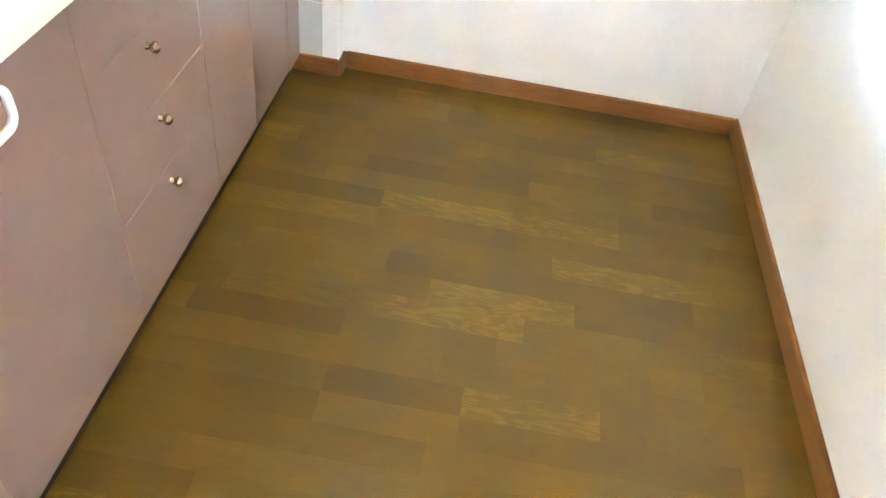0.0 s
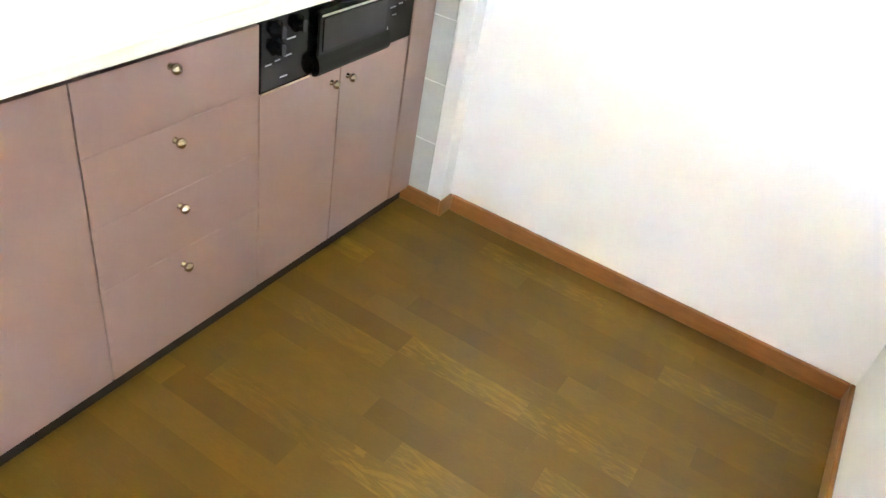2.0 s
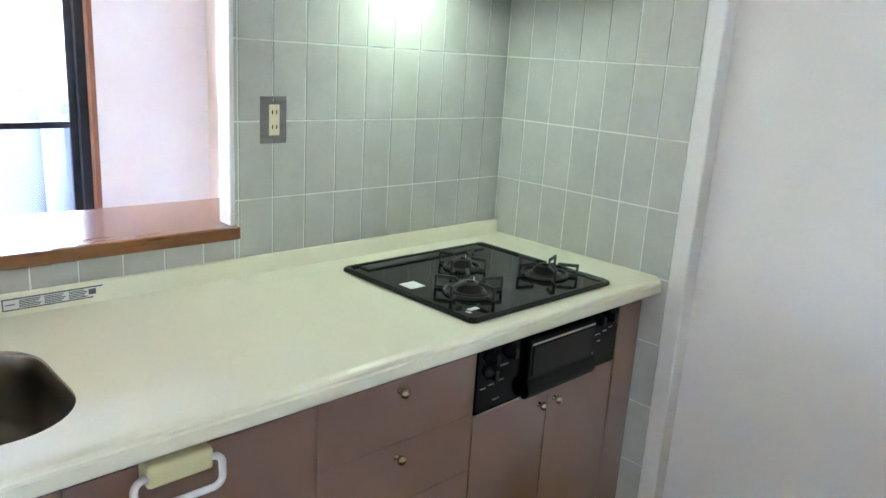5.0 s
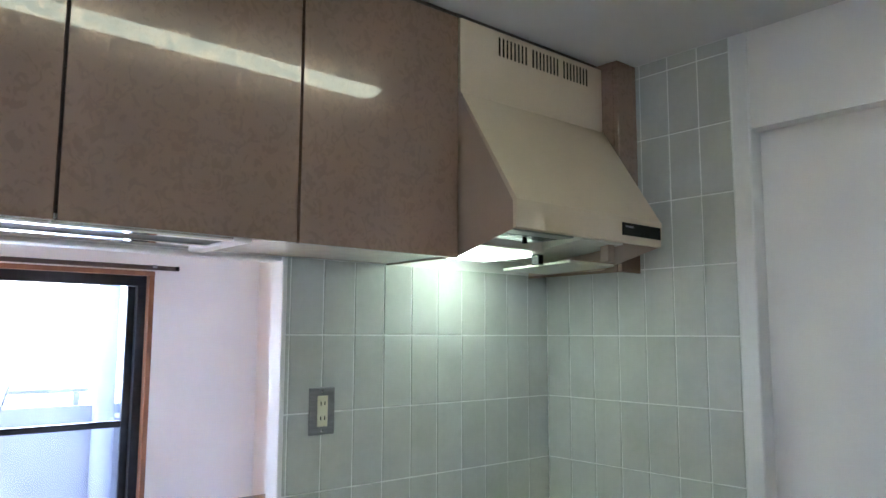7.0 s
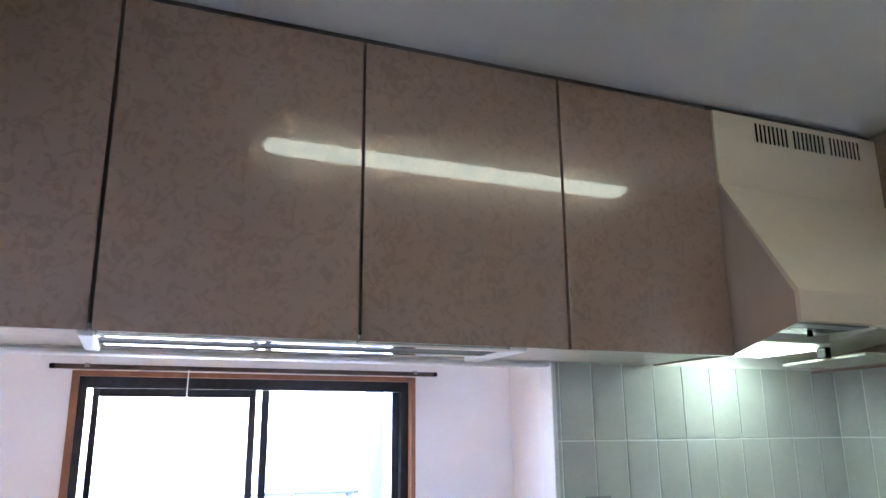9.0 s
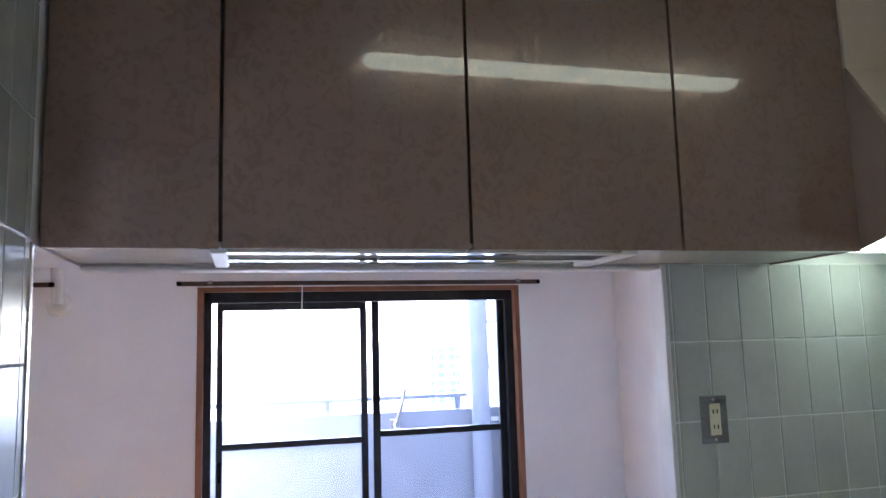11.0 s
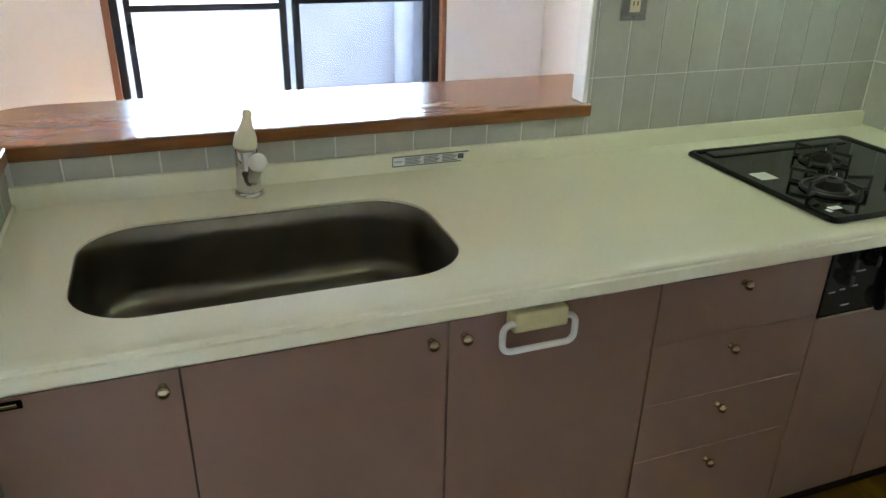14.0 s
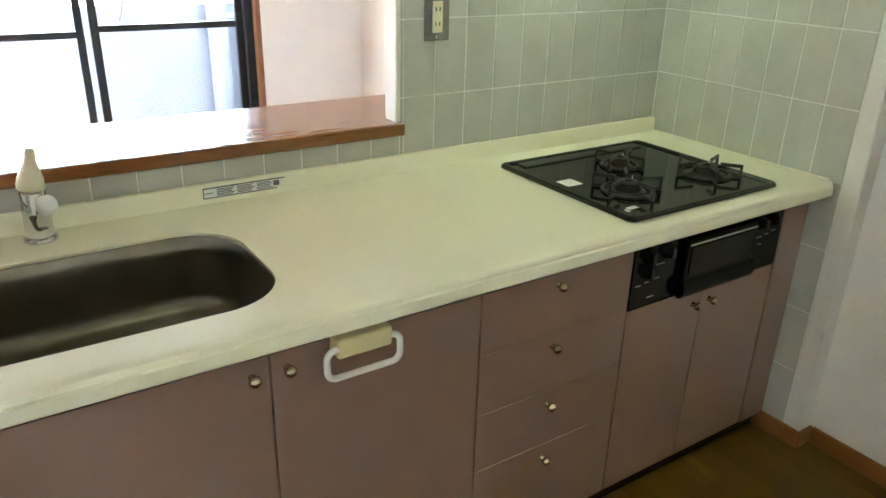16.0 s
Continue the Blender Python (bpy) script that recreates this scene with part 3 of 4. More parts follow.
for x0, x1, z in ((-0.703, -0.683, 0.676), (-0.672, -0.655, 0.680), (-0.640, -0.618, 0.684), (-0.655, -0.630, 0.636), (-0.635, -0.606, 0.722), (-0.235, -0.210, 0.712), (-0.198, -0.180, 0.716), (-0.170, -0.150, 0.722), (-0.222, -0.205, 0.690), (-0.150, -0.130, 0.735)):
    part("marking", boxes((x0, x1, -0.6232, -0.6222, z - 0.0016, z + 0.0016)), M["marking"], gr, "small pale printed marking")
part("badge", boxes((-0.246, -0.238, -0.6235, -0.6222, 0.640, 0.662)), M["marking"], gr, "small pale printed marking")

# ---------- hob ----------
hob = thing("gas_hob", -0.468, -0.37, ZC, "black glass three-burner gas hob set into the worktop", "gas hob")
hx0, hx1, hy0, hy1 = -0.756, -0.190, -0.632, -0.118
bm = bmesh.new()
loft(bm, [rounded(hx0 + 0.004, hx1 - 0.004, hy0 + 0.004, hy1 - 0.004, 0.018, 5, ZC + 0.0005), rounded(hx0, hx1, hy0, hy1, 0.02, 5, ZC + 0.004),
          rounded(hx0 + 0.001, hx1 - 0.001, hy0 + 0.001, hy1 - 0.001, 0.02, 5, ZC + 0.011), rounded(hx0 + 0.006, hx1 - 0.006, hy0 + 0.006, hy1 - 0.006, 0.018, 5, ZC + 0.0145), rounded(hx0 + 0.015, hx1 - 0.015, hy0 + 0.015, hy1 - 0.015, 0.014, 5, ZC + 0.0145),
          rounded(hx0 + 0.020, hx1 - 0.020, hy0 + 0.020, hy1 - 0.020, 0.012, 5, ZC + 0.009)])
part("glass_top", bm, M["hobglass"], hob, smooth=25)
part("vent_strip", boxes((hx0 + 0.05, hx1 - 0.05, hy1 - 0.062, hy1 - 0.024, ZC + 0.0095, ZC + 0.0135), bevel=0.0015), M["iron"], hob, "dark exhaust grille strip")
part("sticker", boxes((-0.715, -0.664, -0.369, -0.320, ZC + 0.0092, ZC + 0.0098)), M["paper"], hob, "small white sticker")
part("sticker", boxes((-0.705, -0.672, -0.575, -0.560, ZC + 0.0092, ZC + 0.0098)), M["paper"], hob, "small white sticker")
part("sticker", boxes((-0.720, -0.710, -0.585, -0.570, ZC + 0.0092, ZC + 0.0098)), M["paper"], hob, "small white sticker")
for bx, by, br, a0 in BURNERS:
    zb = ZC + 0.009
    b = part("burner", spun(bmesh.new(), [(br * 0.62, 0), (br * 0.6, 0.004), (br * 0.48, 0.006), (br * 0.46, 0.016), (br * 0.40, 0.020), (br * 0.38, 0.026), (br * 0.16, 0.029), (br * 0.12, 0.024)], (bx, by, zb)), M["burner"], hob, "round dull metal burner")
    part("drip_ring", spun(bmesh.new(), [(br * 0.86, 0), (br * 0.84, 0.004), (br * 0.66, 0.002)], (bx, by, zb)), M["hobglass"], b)
    t = bmesh.new()
    tube(t, [(bx + br * 0.86 * math.cos(k * math.pi / 12), by + br * 0.86 * math.sin(k * math.pi / 12), zb + 0.004) for k in range(24)], 0.0042, 8, closed=True)
    ring = part("trivet", t, M["iron"], hob, "black enamelled iron pan support")
    for k in range(5 if br > 0.07 else 4):
        a = radians(a0 + k * (72 if br > 0.07 else 90))
        f = box(bmesh.new(), br * 0.86, br * 1.24, -0.0032, 0.0032, 0.001, 0.009, bevel=0.001)
        box(f, br * 1.15, br * 1.24, -0.0032, 0.0032, 0.008, 0.036, bevel=0.001)
        box(f, br * 0.46, br * 1.24, -0.0032, 0.0032, 0.029, 0.038, bevel=0.001)
        bmesh.ops.rotate(f, cent=(0, 0, 0), matrix=Matrix.Rotation(a, 3, "Z"), verts=f.verts[:])
        bmesh.ops.translate(f, vec=(bx, by, zb), verts=f.verts[:])
        part("finger", f, M["iron"], ring)
    part("spark_pin", cyl(bmesh.new(), (bx + br * 0.5, by + br * 0.3, zb), (bx + br * 0.5, by + br * 0.3, zb + 0.03), 0.0025, 0.0015, 8), M["paper"], b)

# ---------- wall cabinets ----------
UF, UB, UZ0, UZ1 = -0.328, -0.309, 1.657, 2.294
SEAMS = (-2.408, -2.111, -1.637, -1.165, -0.704)
for x0, x1 in zip(SEAMS, SEAMS[1:]):
    c = thing("wall_cabinet", (x0 + x1) / 2, -0.15, UZ0, "glossy mottled brown wall cabinet under the ceiling", "cabinet", "wall cabinets over the hatch")
    part("carcass", boxes((x0, x1, UB + 0.002, 0.0, 1.672, H - 0.001)), M["carcass"], c)
    part("door", boxes((x0 + 0.003, x1 - 0.003, UF, UB, UZ0, UZ1), bevel=0.001), M["upper"], c)
    part("bottom_panel", boxes((x0, x1, UB + 0.003, 0.0, 1.664, 1.6715)), M["soffit"], c, "cream underside panel")
    # near-black colour puts the shade of the ceiling recess into this filler
    part("top_filler", boxes((x0, x1, UB, UB + 0.001, UZ1 + 0.002, H - 0.001)), M["carcass"], c, "recessed strip, coloured dark as shade")
rk = thing("pull_down_rack", -1.70, -0.15, 1.652, "grey metal pull-down rack flush under the wall cabinets", "rack")
part("tray", boxes((-2.10, -1.30, -0.2815, -0.1905, 1.655, 1.6635), bevel=0.001), M["traymetal"], rk)
for name, y0, y1 in (("front_lip", -0.3065, -0.282), ("back_lip", -0.190, -0.162)):
    part(name, boxes((-2.10, -1.30, y0, y1, 1.651, 1.6635), bevel=0.001), M["bright"], rk, "polished aluminium lip")
for x0, x1 in ((-2.13, -2.101), (-1.299, -1.26)):
    part("end_block", boxes((x0, x1, -0.3065, -0.060, 1.650, 1.6635), bevel=0.003), M["white"], rk, "white plastic end block")
f = thing("filler_panel", -0.05, -0.15, UZ0, "narrow mottled brown filler panel beside the extractor hood", "panel", "wall cabinets over the hatch")
part("face", boxes((-0.100, -0.003, -0.388, -0.370, 1.652, H - 0.002), bevel=0.002), M["upper"], f)
part("return", boxes((-0.100, -0.094, -0.3695, -0.006, 1.652, H - 0.002)), M["upper"], f)

# ---------- extractor hood ----------
hd = thing("extractor_hood", -0.40, -0.26, 1.655, "beige enamelled sloping extractor hood with its lamp on", "extractor hood")
HX0, HX1 = -0.7015, -0.1025
part("upper_panel", boxes((HX0, HX1, -0.330, -0.312, 2.092, H - 0.020), bevel=0.002), M["hood"], hd)
# same dark colour standing in for shade above the hood panel
part("top_filler", boxes((HX0, HX1, -0.311, -0.300, H - 0.10, H - 0.001)), M["carcass"], hd, "recessed strip, coloured dark as shade")
bm = bmesh.new()
extrude_yz(bm, [(-0.526, 1.788), (-0.530, 1.783), (-0.526, 1.715), (-0.516, 1.713), (-0.516, 1.780), (-0.322, 2.092), (-0.332, 2.092)], HX0, HX1)
part("front_shell", bm, M["hood"], hd, smooth=20)
for x0, x1 in ((HX0, HX0 + 0.004), (HX1 - 0.004, HX1)):
    bm = bmesh.new()
    extrude_yz(bm, [(-0.515, 1.712), (-0.515, 1.781), (-0.3315, 2.0915), (-0.012, 2.0915), (-0.012, 1.66), (-0.31, 1.660)], x0, x1)
    part("side_panel", bm, M["hoodside"], hd, "brown enamelled side", smooth=20)
part("inner_back", boxes((HX0 + 0.005, HX1 - 0.005, -0.30, -0.29, 1.745, 2.09)), M["galv"], hd)
part("inner_deck", boxes((HX0 + 0.005, HX1 - 0.005, -0.50, -0.012, 1.7385, 1.7425)), M["galv"], hd, "pale metal inner deck")
lamp = part("lamp_housing", boxes((-0.620, -0.345, -0.300, -0.055, 1.700, 1.738), bevel=0.004), M["galv"], hd)
part("lamp_cover", boxes((-0.590, -0.370, -0.275, -0.075, 1.686, 1.6995), bevel=0.005), M["hoodlamp"], lamp, "lit frosted lamp cover")
gr2 = part("grease_tray", boxes((-0.695, -0.460, -0.500, -0.365, 1.712, 1.717), bevel=0.001), M["plate"], hd, "perforated metal strip")
for k in range(16):
    for y in (-0.452, -0.434, -0.416):
        part("hole", boxes((-0.688 + k * 0.0138, -0.679 + k * 0.0138, y, y + 0.010, 1.7112, 1.7119)), M["black"], gr2)
part("pull_knob", cyl(bmesh.new(), (-0.560, -0.420, 1.712), (-0.560, -0.420, 1.697), 0.006, 0.008, 12), M["black"], hd, "small black pull")
bm = boxes((-0.318, -0.112, -0.37, -0.10, 0, 0.008), bevel=0.002)
bmesh.ops.rotate(bm, cent=(-0.3, -0.06, 0), matrix=Matrix.Rotation(radians(-1.5), 3, "X"), verts=bm.verts[:])
bmesh.ops.translate(bm, vec=(0, 0, 1.659), verts=bm.verts[:])
part("oil_panel", bm, M["galv"], hd, "hinged pale metal oil panel hanging open")
bm = bmesh.new()
extrude_yz(bm, [(-0.440, 1.738), (-0.440, 1.724), (-0.150, 1.690), (-0.100, 1.690), (-0.100, 1.738)], -0.355, -0.165)
part("filter_box", bm, M["galv"], hd, "pale sloped metal filter box")
part("latch", boxes((-0.338, -0.316, -0.268, -0.238, 1.668, 1.698), bevel=0.002), M["black"], hd)
part("bracket", boxes((-0.215, -0.185, -0.425, -0.395, 1.672, 1.738), bevel=0.002), M["hoodside"], hd, "brown metal bracket")
part("switch_panel", boxes((-0.292, -0.112, -0.5325, -0.5285, 1.733, 1.768), bevel=0.001), M["black"], hd, "black switch panel")
part("switch_marking", boxes((-0.280, -0.245, -0.5334, -0.5326, 1.755, 1.760)), M["plate"], hd, "small pale printed marking")
for g in range(3):
    for k in range(8):
        x = -0.560 + g * 0.136 + k * 0.0152
        part("vent_slot", boxes((x, x + 0.006, -0.3312, -0.3302, 2.226, 2.279)), M["black"], hd)

# ---------- ceiling lamp ----------
LY = -1.01
cl = thing("ceiling_lamp", -1.13, LY, H, "long white fluorescent ceiling lamp, lit", "ceiling lamp")
part("tray", boxes((-1.73, -0.50, LY - 0.05, LY + 0.05, H - 0.007, H - 0.001), bevel=0.006), M["white"], cl)
bm = bmesh.new()
loft(bm, [[(x, LY + w * math.cos(t), H - 0.007 - dpt * math.sin(t)) for t in [math.pi * k / 10 for k in range(11)]] for x, w, dpt in ((-1.740, 0.018, 0.007), (-1.730, 0.045, 0.017), (-1.695, 0.052, 0.024), (-0.535, 0.052, 0.024), (-0.50, 0.045, 0.017), (-0.49, 0.018, 0.007))])
part("diffuser", bm, M["tube"], cl, "glowing milky diffuser", smooth=50)

# ---------- socket, splash label ----------
so = thing("wall_socket", -0.902, -0.004, 1.262, "double wall socket with a brushed metal plate on the tiles", "socket")
part("cover_plate", boxes((-0.941, -0.863, -0.0095, -0.0042, 1.201, 1.323), bevel=0.002), M["plate"], so)
ins = part("insert", boxes((-0.918, -0.886, -0.0125, -0.0095, 1.222, 1.302), bevel=0.0015), M["ivory"], so, "ivory socket insert")
for z in (1.282, 1.244):
    for x in (-0.908, -0.896):
        part("slot", boxes((x - 0.0014, x + 0.0014, -0.0131, -0.0126, z - 0.005, z + 0.005)), M["black"], ins)
part("screw", cyl(bmesh.new(), (-0.902, -0.0095, 1.312), (-0.902, -0.0108, 1.312), 0.004, 0.003, 10), M["chrome"], so)
part("screw", cyl(bmesh.new(), (-0.902, -0.0095, 1.211), (-0.902, -0.0108, 1.211), 0.004, 0.003, 10), M["chrome"], so)
lb = thing("care_label", -1.46, -0.020, ZC + 0.012, "white printed care label stuck on the worktop upstand", "label")
bm = bmesh.new()
vs = [bm.verts.new((x, y, z)) for y in (-0.0205, -0.0212) for x, z in ((-1.563, ZC + 0.012), (-1.378, ZC + 0.012), (-1.356, ZC + 0.039), (-1.563, ZC + 0.039))]
for fc in ((0, 1, 2, 3), (7, 6, 5, 4), (0, 4, 5, 1), (1, 5, 6, 2), (2, 6, 7, 3), (3, 7, 4, 0)):
    bm.faces.new([vs[k] for k in fc])
part("sheet", bm, M["paper"], lb)
part("border", boxes((-1.563, -1.357, -0.0216, -0.0213, ZC + 0.036, ZC + 0.039)), M["print"], lb, "dark printed border")
part("border", boxes((-1.563, -1.378, -0.0216, -0.0213, ZC + 0.012, ZC + 0.0145)), M["print"], lb, "dark printed border")
part("border", boxes((-1.563, -1.5605, -0.0216, -0.0213, ZC + 0.0146, ZC + 0.0359)), M["print"], lb, "dark printed border")
for k, (x0, x1) in enumerate(((-1.557, -1.538), (-1.530, -1.487), (-1.480, -1.437), (-1.430, -1.390))):
    for j in range(1 if k == 0 else 5):
        z = ZC + 0.0165 + 0.0038 * (j if k else 2)
        part("print_bar", boxes((x0, x1 - 0.0035 * ((j * 2 + k) % 3), -0.0216, -0.0213, z, z + 0.0021)), M["print"], lb)
part("corner_mark", boxes((-1.388, -1.372, -0.0216, -0.0213, ZC + 0.020, ZC + 0.033)), M["print"], lb)

# ---------- windows ----------


def window(name, x0, x1, label):
    w = thing(name, (x0 + x1) / 2, 2.36, 0.0, label, "window", kind="structure")
    zt = 1.79
    part("casing", boxes((x0, x0 + 0.032, 2.288, 2.34, 0.0, zt), (x1 - 0.026, x1, 2.288, 2.34, 0.0, zt), (x0, x1, 2.286, 2.34, zt - 0.02, zt + 0.004), bevel=0.002), M["casing"], w, "brown wooden inner casing")
    a, b = x0 + 0.030, x1 - 0.024
    part("frame", boxes((a, a + 0.04, 2.341, 2.41, 0.0, zt - 0.016), (b - 0.045, b, 2.341, 2.41, 0.0, zt - 0.016), (a, b, 2.341, 2.41, zt - 0.075, zt - 0.016), (a, b, 2.341, 2.41, 0.0, 0.04), bevel=0.002), M["bronze"], w, "dark bronze aluminium frame")
    m = a + (b - a) * 0.501
    for s0, s1, y0, top, zr, pm in ((a + 0.066, m, 2.350, 1.674, 0.971, "hazy"), (m + 0.034, b - 0.012, 2.380, 1.745, 0.991, "pane")):
        wl, wr = (0.031, 0.036) if pm == "hazy" else (0.040, 0.072)
        s = part("sash", boxes((s0, s0 + wl, y0, y0 + 0.025, 0.041, zt - 0.076), (s1 - wr, s1, y0, y0 + 0.025, 0.041, zt - 0.076), (s0 + wl, s1 - wr, y0, y0 + 0.025, top, zt - 0.076),
                               (s0 + wl, s1 - wr, y0, y0 + 0.025, 0.041, 0.12), (s0 + wl, s1 - wr, y0, y0 + 0.025, zr - 0.017, zr + 0.017), bevel=0.002), M["bronze"], w, "dark bronze sliding sash")
        for z0, z1 in ((0.12, zr - 0.017), (zr + 0.017, top)):
            p = part("pane", boxes((s0 + wl, s1 - wr, y0 + 0.010, y0 + 0.013, z0, z1)), M[pm], s, "clear window glass")
            p.visible_shadow = False
        if pm == "hazy":
            part("pull", boxes((s0 + 0.006, s0 + 0.030, y0 - 0.016, y0, 0.80, 0.90), bevel=0.004), M["black"], s, "black sash pull")
    return w


window("window_1", *WX[0], "wide sliding balcony window with dark bronze frame")
window("window_2", *WX[1], "second sliding balcony window with dark bronze frame")


def curtain_rod(x0, x1):
    r = thing("curtain_rod", (x0 + x1) / 2, 2.23, 1.81, "dark brown curtain rail over the balcony window", "curtain rail", "curtain rails")
    part("rail", boxes((x0, x1, 2.222, 2.242, 1.797, 1.820), bevel=0.003), M["railwood"], r)
    for x in (x0 + 0.15, x1 - 0.12):
        part("bracket", boxes((x - 0.012, x + 0.012, 2.220, 2.3, 1.806, 1.824), bevel=0.002), M["plate"], r)
    for x in (x0, x1):
        part("end_cap", boxes((x - 0.012, x + 0.012, 2.219, 2.243, 1.797, 1.821), bevel=0.004), M["black"], r)
    return r


rod = curtain_rod(-2.40, -0.46)
cd = part("cord", cyl(bmesh.new(), (-1.788, 2.216, 1.80), (-1.790, 2.216, 1.665), 0.003, 0.003, 8), M["white"], rod, "thin white pull cord")
part("tip", cyl(bmesh.new(), (-1.790, 2.216, 1.665), (-1.790, 2.216, 1.645), 0.005, 0.004, 8), M["white"], cd)
curtain_rod(-5.85, -2.985)
pc = thing("pipe_cover", -2.965, 2.28, 1.68, "white plastic pipe cover for an air conditioner on the wall", "pipe cover")
part("cap", spun(bmesh.new(), [(0.058, 0), (0.056, 0.012), (0.045, 0.026), (0.02, 0.032)], (-2.965, 2.299, 1.715), (0, -1, 0)), M["soffit"], pc, smooth=60)
part("stub", tube(bmesh.new(), [(-2.965, 2.272, 1.715), (-2.967, 2.270, 1.78), (-2.975, 2.285, 1.86), (-2.978, 2.292, 1.90)], 0.028, 14), M["soffit"], pc, smooth=60)

# ---------- outside ----------
solid("balcony_floor", boxes((-6.4, 0.4, 2.42, 3.6, -0.12, -0.02)), M["concrete"], "grey painted balcony floor", "floor")
par = thing("parapet", -2.8, 3.5, 0.0, "grey painted balcony parapet with a metal handrail", "parapet", kind="structure")
part("wall", boxes((-6.4, -0.302, 3.45, 3.56, -0.02, 1.005), bevel=0.004), M["concrete"], par)
part("handrail", boxes((-6.4, -0.53, 3.48, 3.53, 1.085, 1.115), bevel=0.004), M["concrete"], par)
for k in range(6):
    x = -0.60 - 0.93 * k
    part("post", boxes((x - 0.018, x + 0.018, 3.49, 3.52, 1.005, 1.085)), M["concrete"], par)
pipe = thing("drain_pipe", -0.472, 3.38, -0.02, "pale vertical drain pipe with clamps on the balcony", "pipe")
part("pipe", cyl(bmesh.new(), (-0.462, 3.38, -0.02), (-0.462, 3.38, 2.6), 0.066), M["concrete"], pipe)
part("collar", cyl(bmesh.new(), (-0.462, 3.38, 1.28), (-0.462, 3.38, 1.36), 0.071), M["concrete"], pipe)
for z in (0.93, 1.62):
    part("clamp", boxes((-0.44, -0.302, 3.365, 3.395, z - 0.014, z + 0.014), bevel=0.003), M["plate"], pipe)
ph = thing("pole_bracket", -1.03, 3.40, 0.9, "pale metal laundry pole bracket on the balcony parapet", "bracket")
part("arm", tube(bmesh.new(), [(-1.075, 3.44, 0.90), (-1.07, 3.36, 0.96), (-1.04, 3.34, 1.06), (-1.015, 3.34, 1.17)], 0.013, 8), M["plate"], ph)
part("foot", boxes((-1.11, -1.04, 3.425, 3.45, 0.86, 0.96), bevel=0.004), M["plate"], ph)
part("hook", tube(bmesh.new(), [(-1.075, 3.36, 0.96), (-1.10, 3.33, 0.93), (-1.09, 3.31, 0.90), (-1.06, 3.32, 0.90)], 0.009, 8), M["plate"], ph)
solid("balcony_side", boxes((-0.30, -0.24, 2.42, 3.6, -0.02, 2.6)), M["trim"], "white balcony partition", "wall")
solid("ground", boxes((-4500, 4500, 30, 4800, -13, -12)), M["land"], "hazy distant city ground", "ground")
bl = thing("apartment_block", 19.7, 82, -12, "pale distant apartment tower with rows of windows", "building")
part("tower", boxes((17.9, 21.4, 80, 88, -12, 1.9)), M["far"], bl)
for z in range(13):
    for x, w in ((17.95, 0.30), (18.75, 0.75), (20.05, 0.75), (20.95, 0.30)):
        part("window_bay", boxes((x, x + w, 79.9, 80.0, 0.45 - z * 0.95, 1.0 - z * 0.95)), M["farwin"], bl)
for z in range(13):
    part("balcony_band", boxes((18.0, 21.3, 79.6, 79.9, 0.16 - z * 0.95, 0.40 - z * 0.95)), M["far"], bl)

# ---------- tiles: the pieces of the walls ----------
TILE = {}


def tile_mesh(w, h):
    """A glazed tile, w by h, facing -y with softened edges."""
    key = (round(w, 4), round(h, 4))
    if key not in TILE:
        c, d = 0.0012, 0.0022
        a = [(-w / 2, 0.0, -h / 2), (w / 2, 0, -h / 2), (w / 2, 0, h / 2), (-w / 2, 0, h / 2)]
        b = [(x, -d + 0.0007, z) for x, y, z in a]
        f = [(x - math.copysign(c, x), -d, z - math.copysign(c, z)) for x, y, z in a]
        faces = [(8, 9, 10, 11)]
        for k in range(4):
            j = (k + 1) % 4
            faces += [(k, j, 4 + j, 4 + k), (4 + k, 4 + j, 8 + j, 8 + k)]
        me = bpy.data.meshes.new("tile")
        me.from_pydata(a + b + f, [], faces)
        me.materials.append(M["tile"])
        TILE[key] = me
    return TILE[key]


JZ, PITCH, ROW, GAP = 1.461, 0.100, 0.203, 0.0041


def cuts(lo, hi, start, step):
    """Spans between the joints that lie in a range."""
    k = math.floor((lo - start) / step)
    out = []
    while start + k * step < hi - 1e-6:
        a, b = max(lo, start + k * step), min(hi, start + (k + 1) * step)
        if b - a > 0.012:
            out.append((a, b))
        k += 1
    return out


def tile_field(parent, u0, u1, z0, z1, place):
    for a, b in cuts(u0, u1, 0.0, PITCH):
        for c, d in cuts(z0, z1, JZ, ROW):
            ob = new("tile", tile_mesh(b - a - GAP, d - c - GAP))
            ob.parent = parent
            ob.matrix_basis = place((a + b) / 2, (c + d) / 2) @ pose(0, 0, 0, random.uniform(-0.12, 0.12), 0, random.uniform(-0.15, 0.15))


part("grout", boxes((OPEN_R, -0.0005, 0.0004, 0.004, 0.0, 1.664), (-2.410, OPEN_R, 0.0004, 0.004, 0.0, SILL)), M["grout"], wall_north, "pale grout bed")
part("grout", boxes((0.0004, 0.004, -0.702, 0.0004, 0.0, H)), M["grout"], wall_east, "pale grout bed")
part("grout", boxes((-2.414, -2.4104, -0.75, -0.37, 0.0, H), (-2.414, -2.4104, -0.37, 0.0004, 0.0, SILL)), M["grout"], wall_west, "pale grout bed")
tile_field(wall_north, OPEN_R, -0.002, 0.80, 1.664, lambda u, z: pose(u, 0.0, z))
tile_field(wall_north, -2.408, OPEN_R, 0.80, SILL, lambda u, z: pose(u, 0.0, z))
tile_field(wall_east, 0.002, 0.702, 0.0, H, lambda u, z: pose(0.0, -u, z, 0, 0, -90))
tile_field(wall_west, 0.37, 0.75, 0.0, H, lambda u, z: pose(-2.410, -u, z, 0, 0, 90))
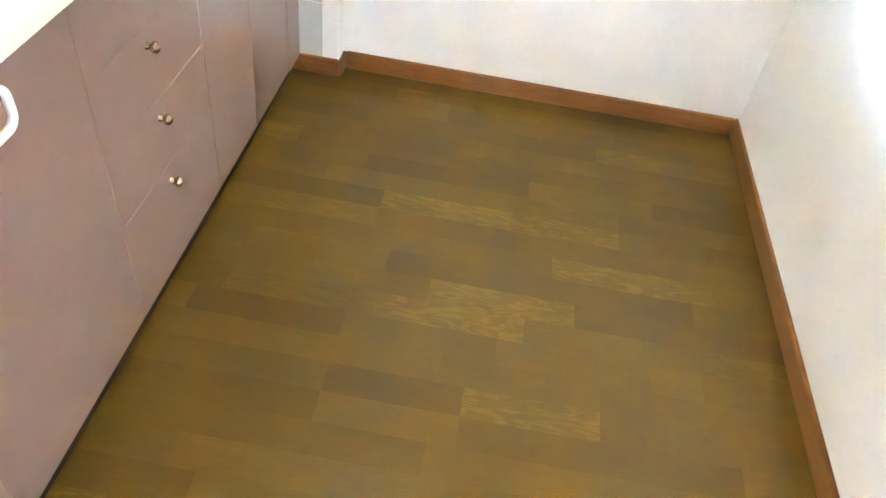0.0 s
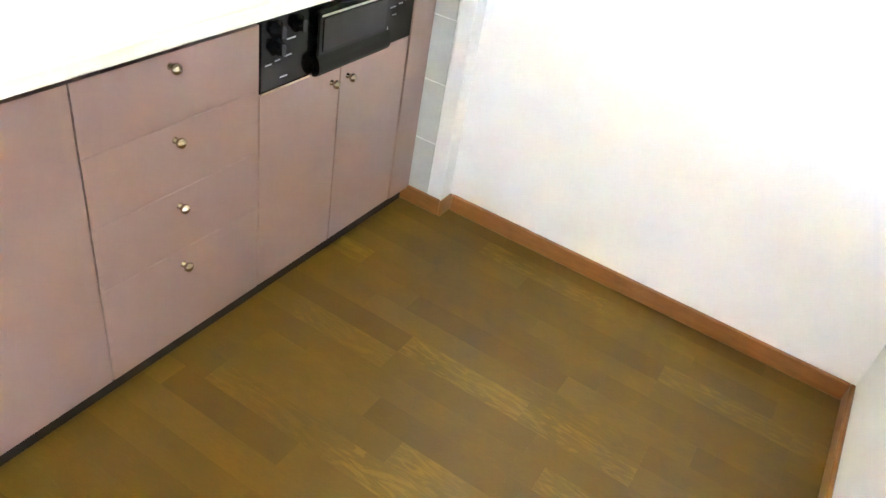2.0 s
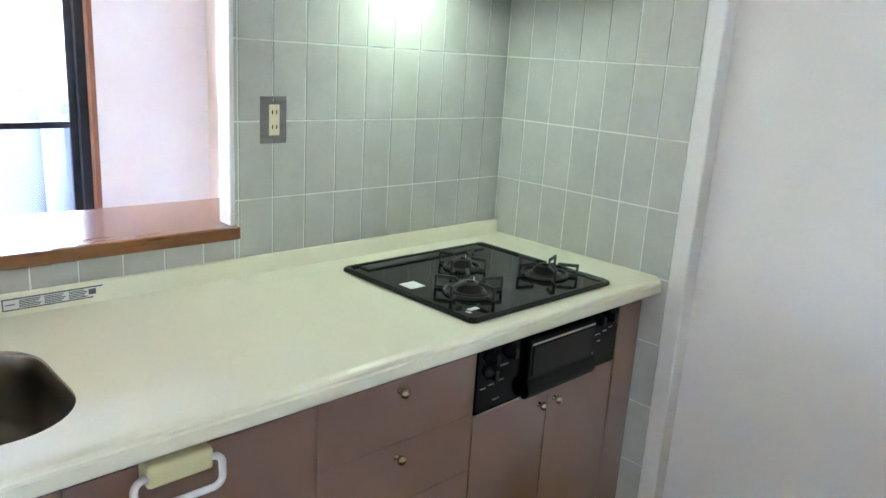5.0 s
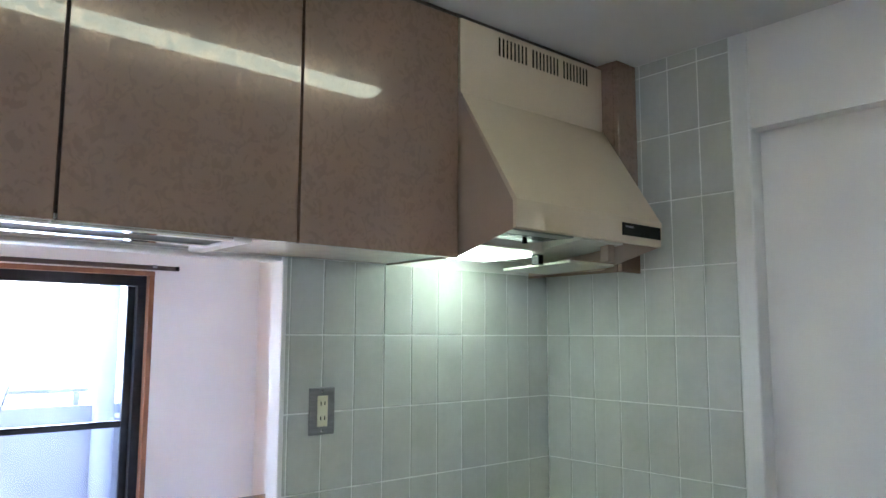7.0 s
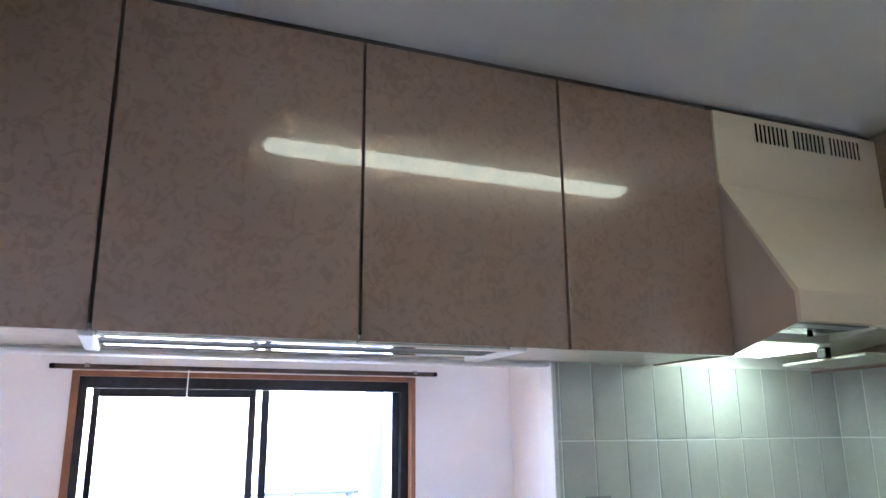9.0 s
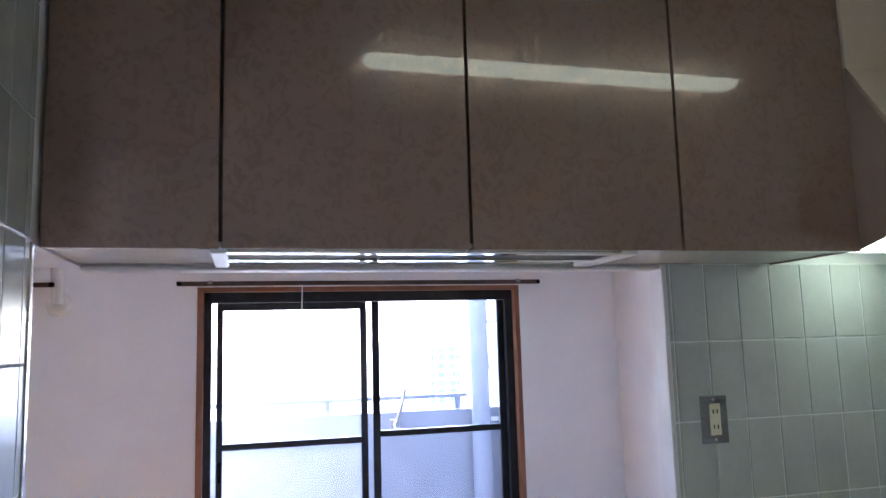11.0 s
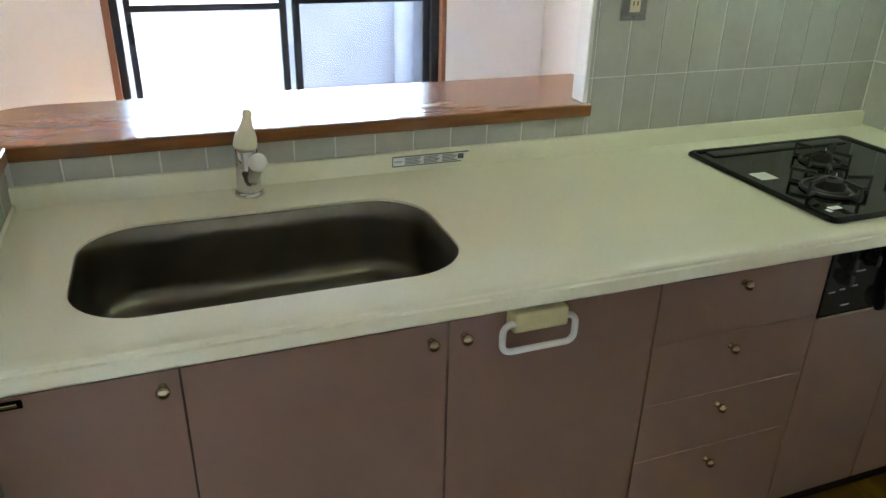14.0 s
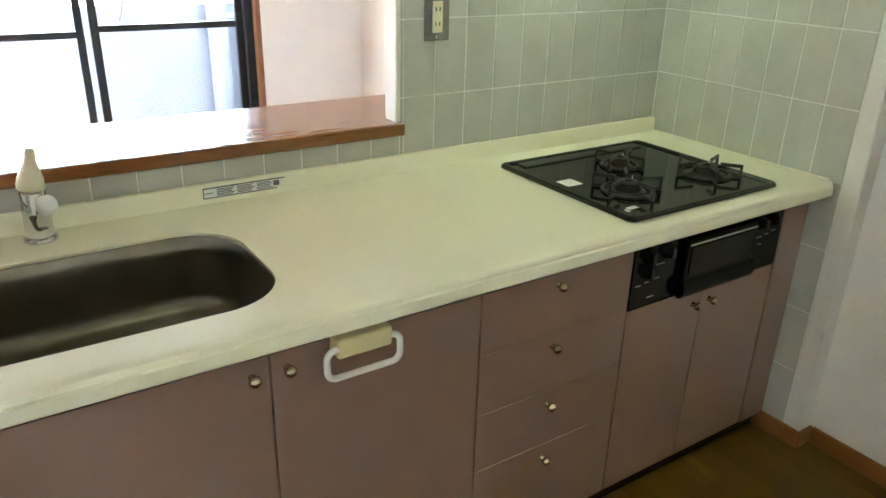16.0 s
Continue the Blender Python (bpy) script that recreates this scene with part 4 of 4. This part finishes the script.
tile_field(wall_west, 0.004, 0.37, 0.80, SILL, lambda u, z: pose(-2.410, -u, z, 0, 0, 90))

# ---------- floor strips ----------
floor = solid("floor", boxes((-6.1, 0.20, -2.25, 2.42, -0.1, -0.004)), M["joint"], "oak strip parquet floor, worn and brown", "floor")
SW = 0.0765
STRIP = {}


def strip_mesh(length):
    if length not in STRIP:
        w, d = SW - 0.00004, 0.006
        h = length / 2 - 0.00002
        a = [(-w / 2, -h, -d), (w / 2, -h, -d), (w / 2, h, -d), (-w / 2, h, -d)]
        b = [(x, y, 0.0) for x, y, z in a]
        faces = [(4, 5, 6, 7)] + [(k, (k + 1) % 4, 4 + (k + 1) % 4, 4 + k) for k in range(4)]
        me = bpy.data.meshes.new("plank")
        me.from_pydata(a + b, [], faces)
        me.materials.append(M["plank"])
        STRIP[length] = me
    return STRIP[length]


rest = ([], [])
rng = random.Random(5)
LENGTHS = (0.24, 0.30, 0.36, 0.42, 0.48)
row = 0
while True:
    xr = 0.057 - SW * (row + 0.5) + 0.006
    if xr < -5.97:
        break
    y, first = -2.085, True
    while y < 2.29:
        ln = rng.choice(LENGTHS)
        if first:
            ln, first = rng.choice((0.10, 0.16, 0.22, 0.30)), False
        ln = min(ln, round(2.30 - y, 3))
        yc = y + ln / 2
        if xr > -2.0 and -2.35 < yc < -0.35:
            ob = new("plank", strip_mesh(ln))
            ob.parent = floor
            ob.location = (xr, yc, 0.0)
        elif not (xr > -2.45 and -0.62 < yc < 0.0):
            k = len(rest[0])
            w, h = SW / 2 - 0.0004, ln / 2 - 0.0004
            rest[0].extend([(xr - w, yc - h, -0.001), (xr + w, yc - h, -0.001), (xr + w, yc + h, -0.001), (xr - w, yc + h, -0.001)])
            rest[1].append((k, k + 1, k + 2, k + 3))
        y += ln
    row += 1
me = bpy.data.meshes.new("far_planks")
me.from_pydata(rest[0], [], rest[1])
me.materials.append(M["plank"])
fp = new("far_planks", me)
fp.parent = floor
tagged(fp, "oak strip flooring of the living room", kind="stuff")
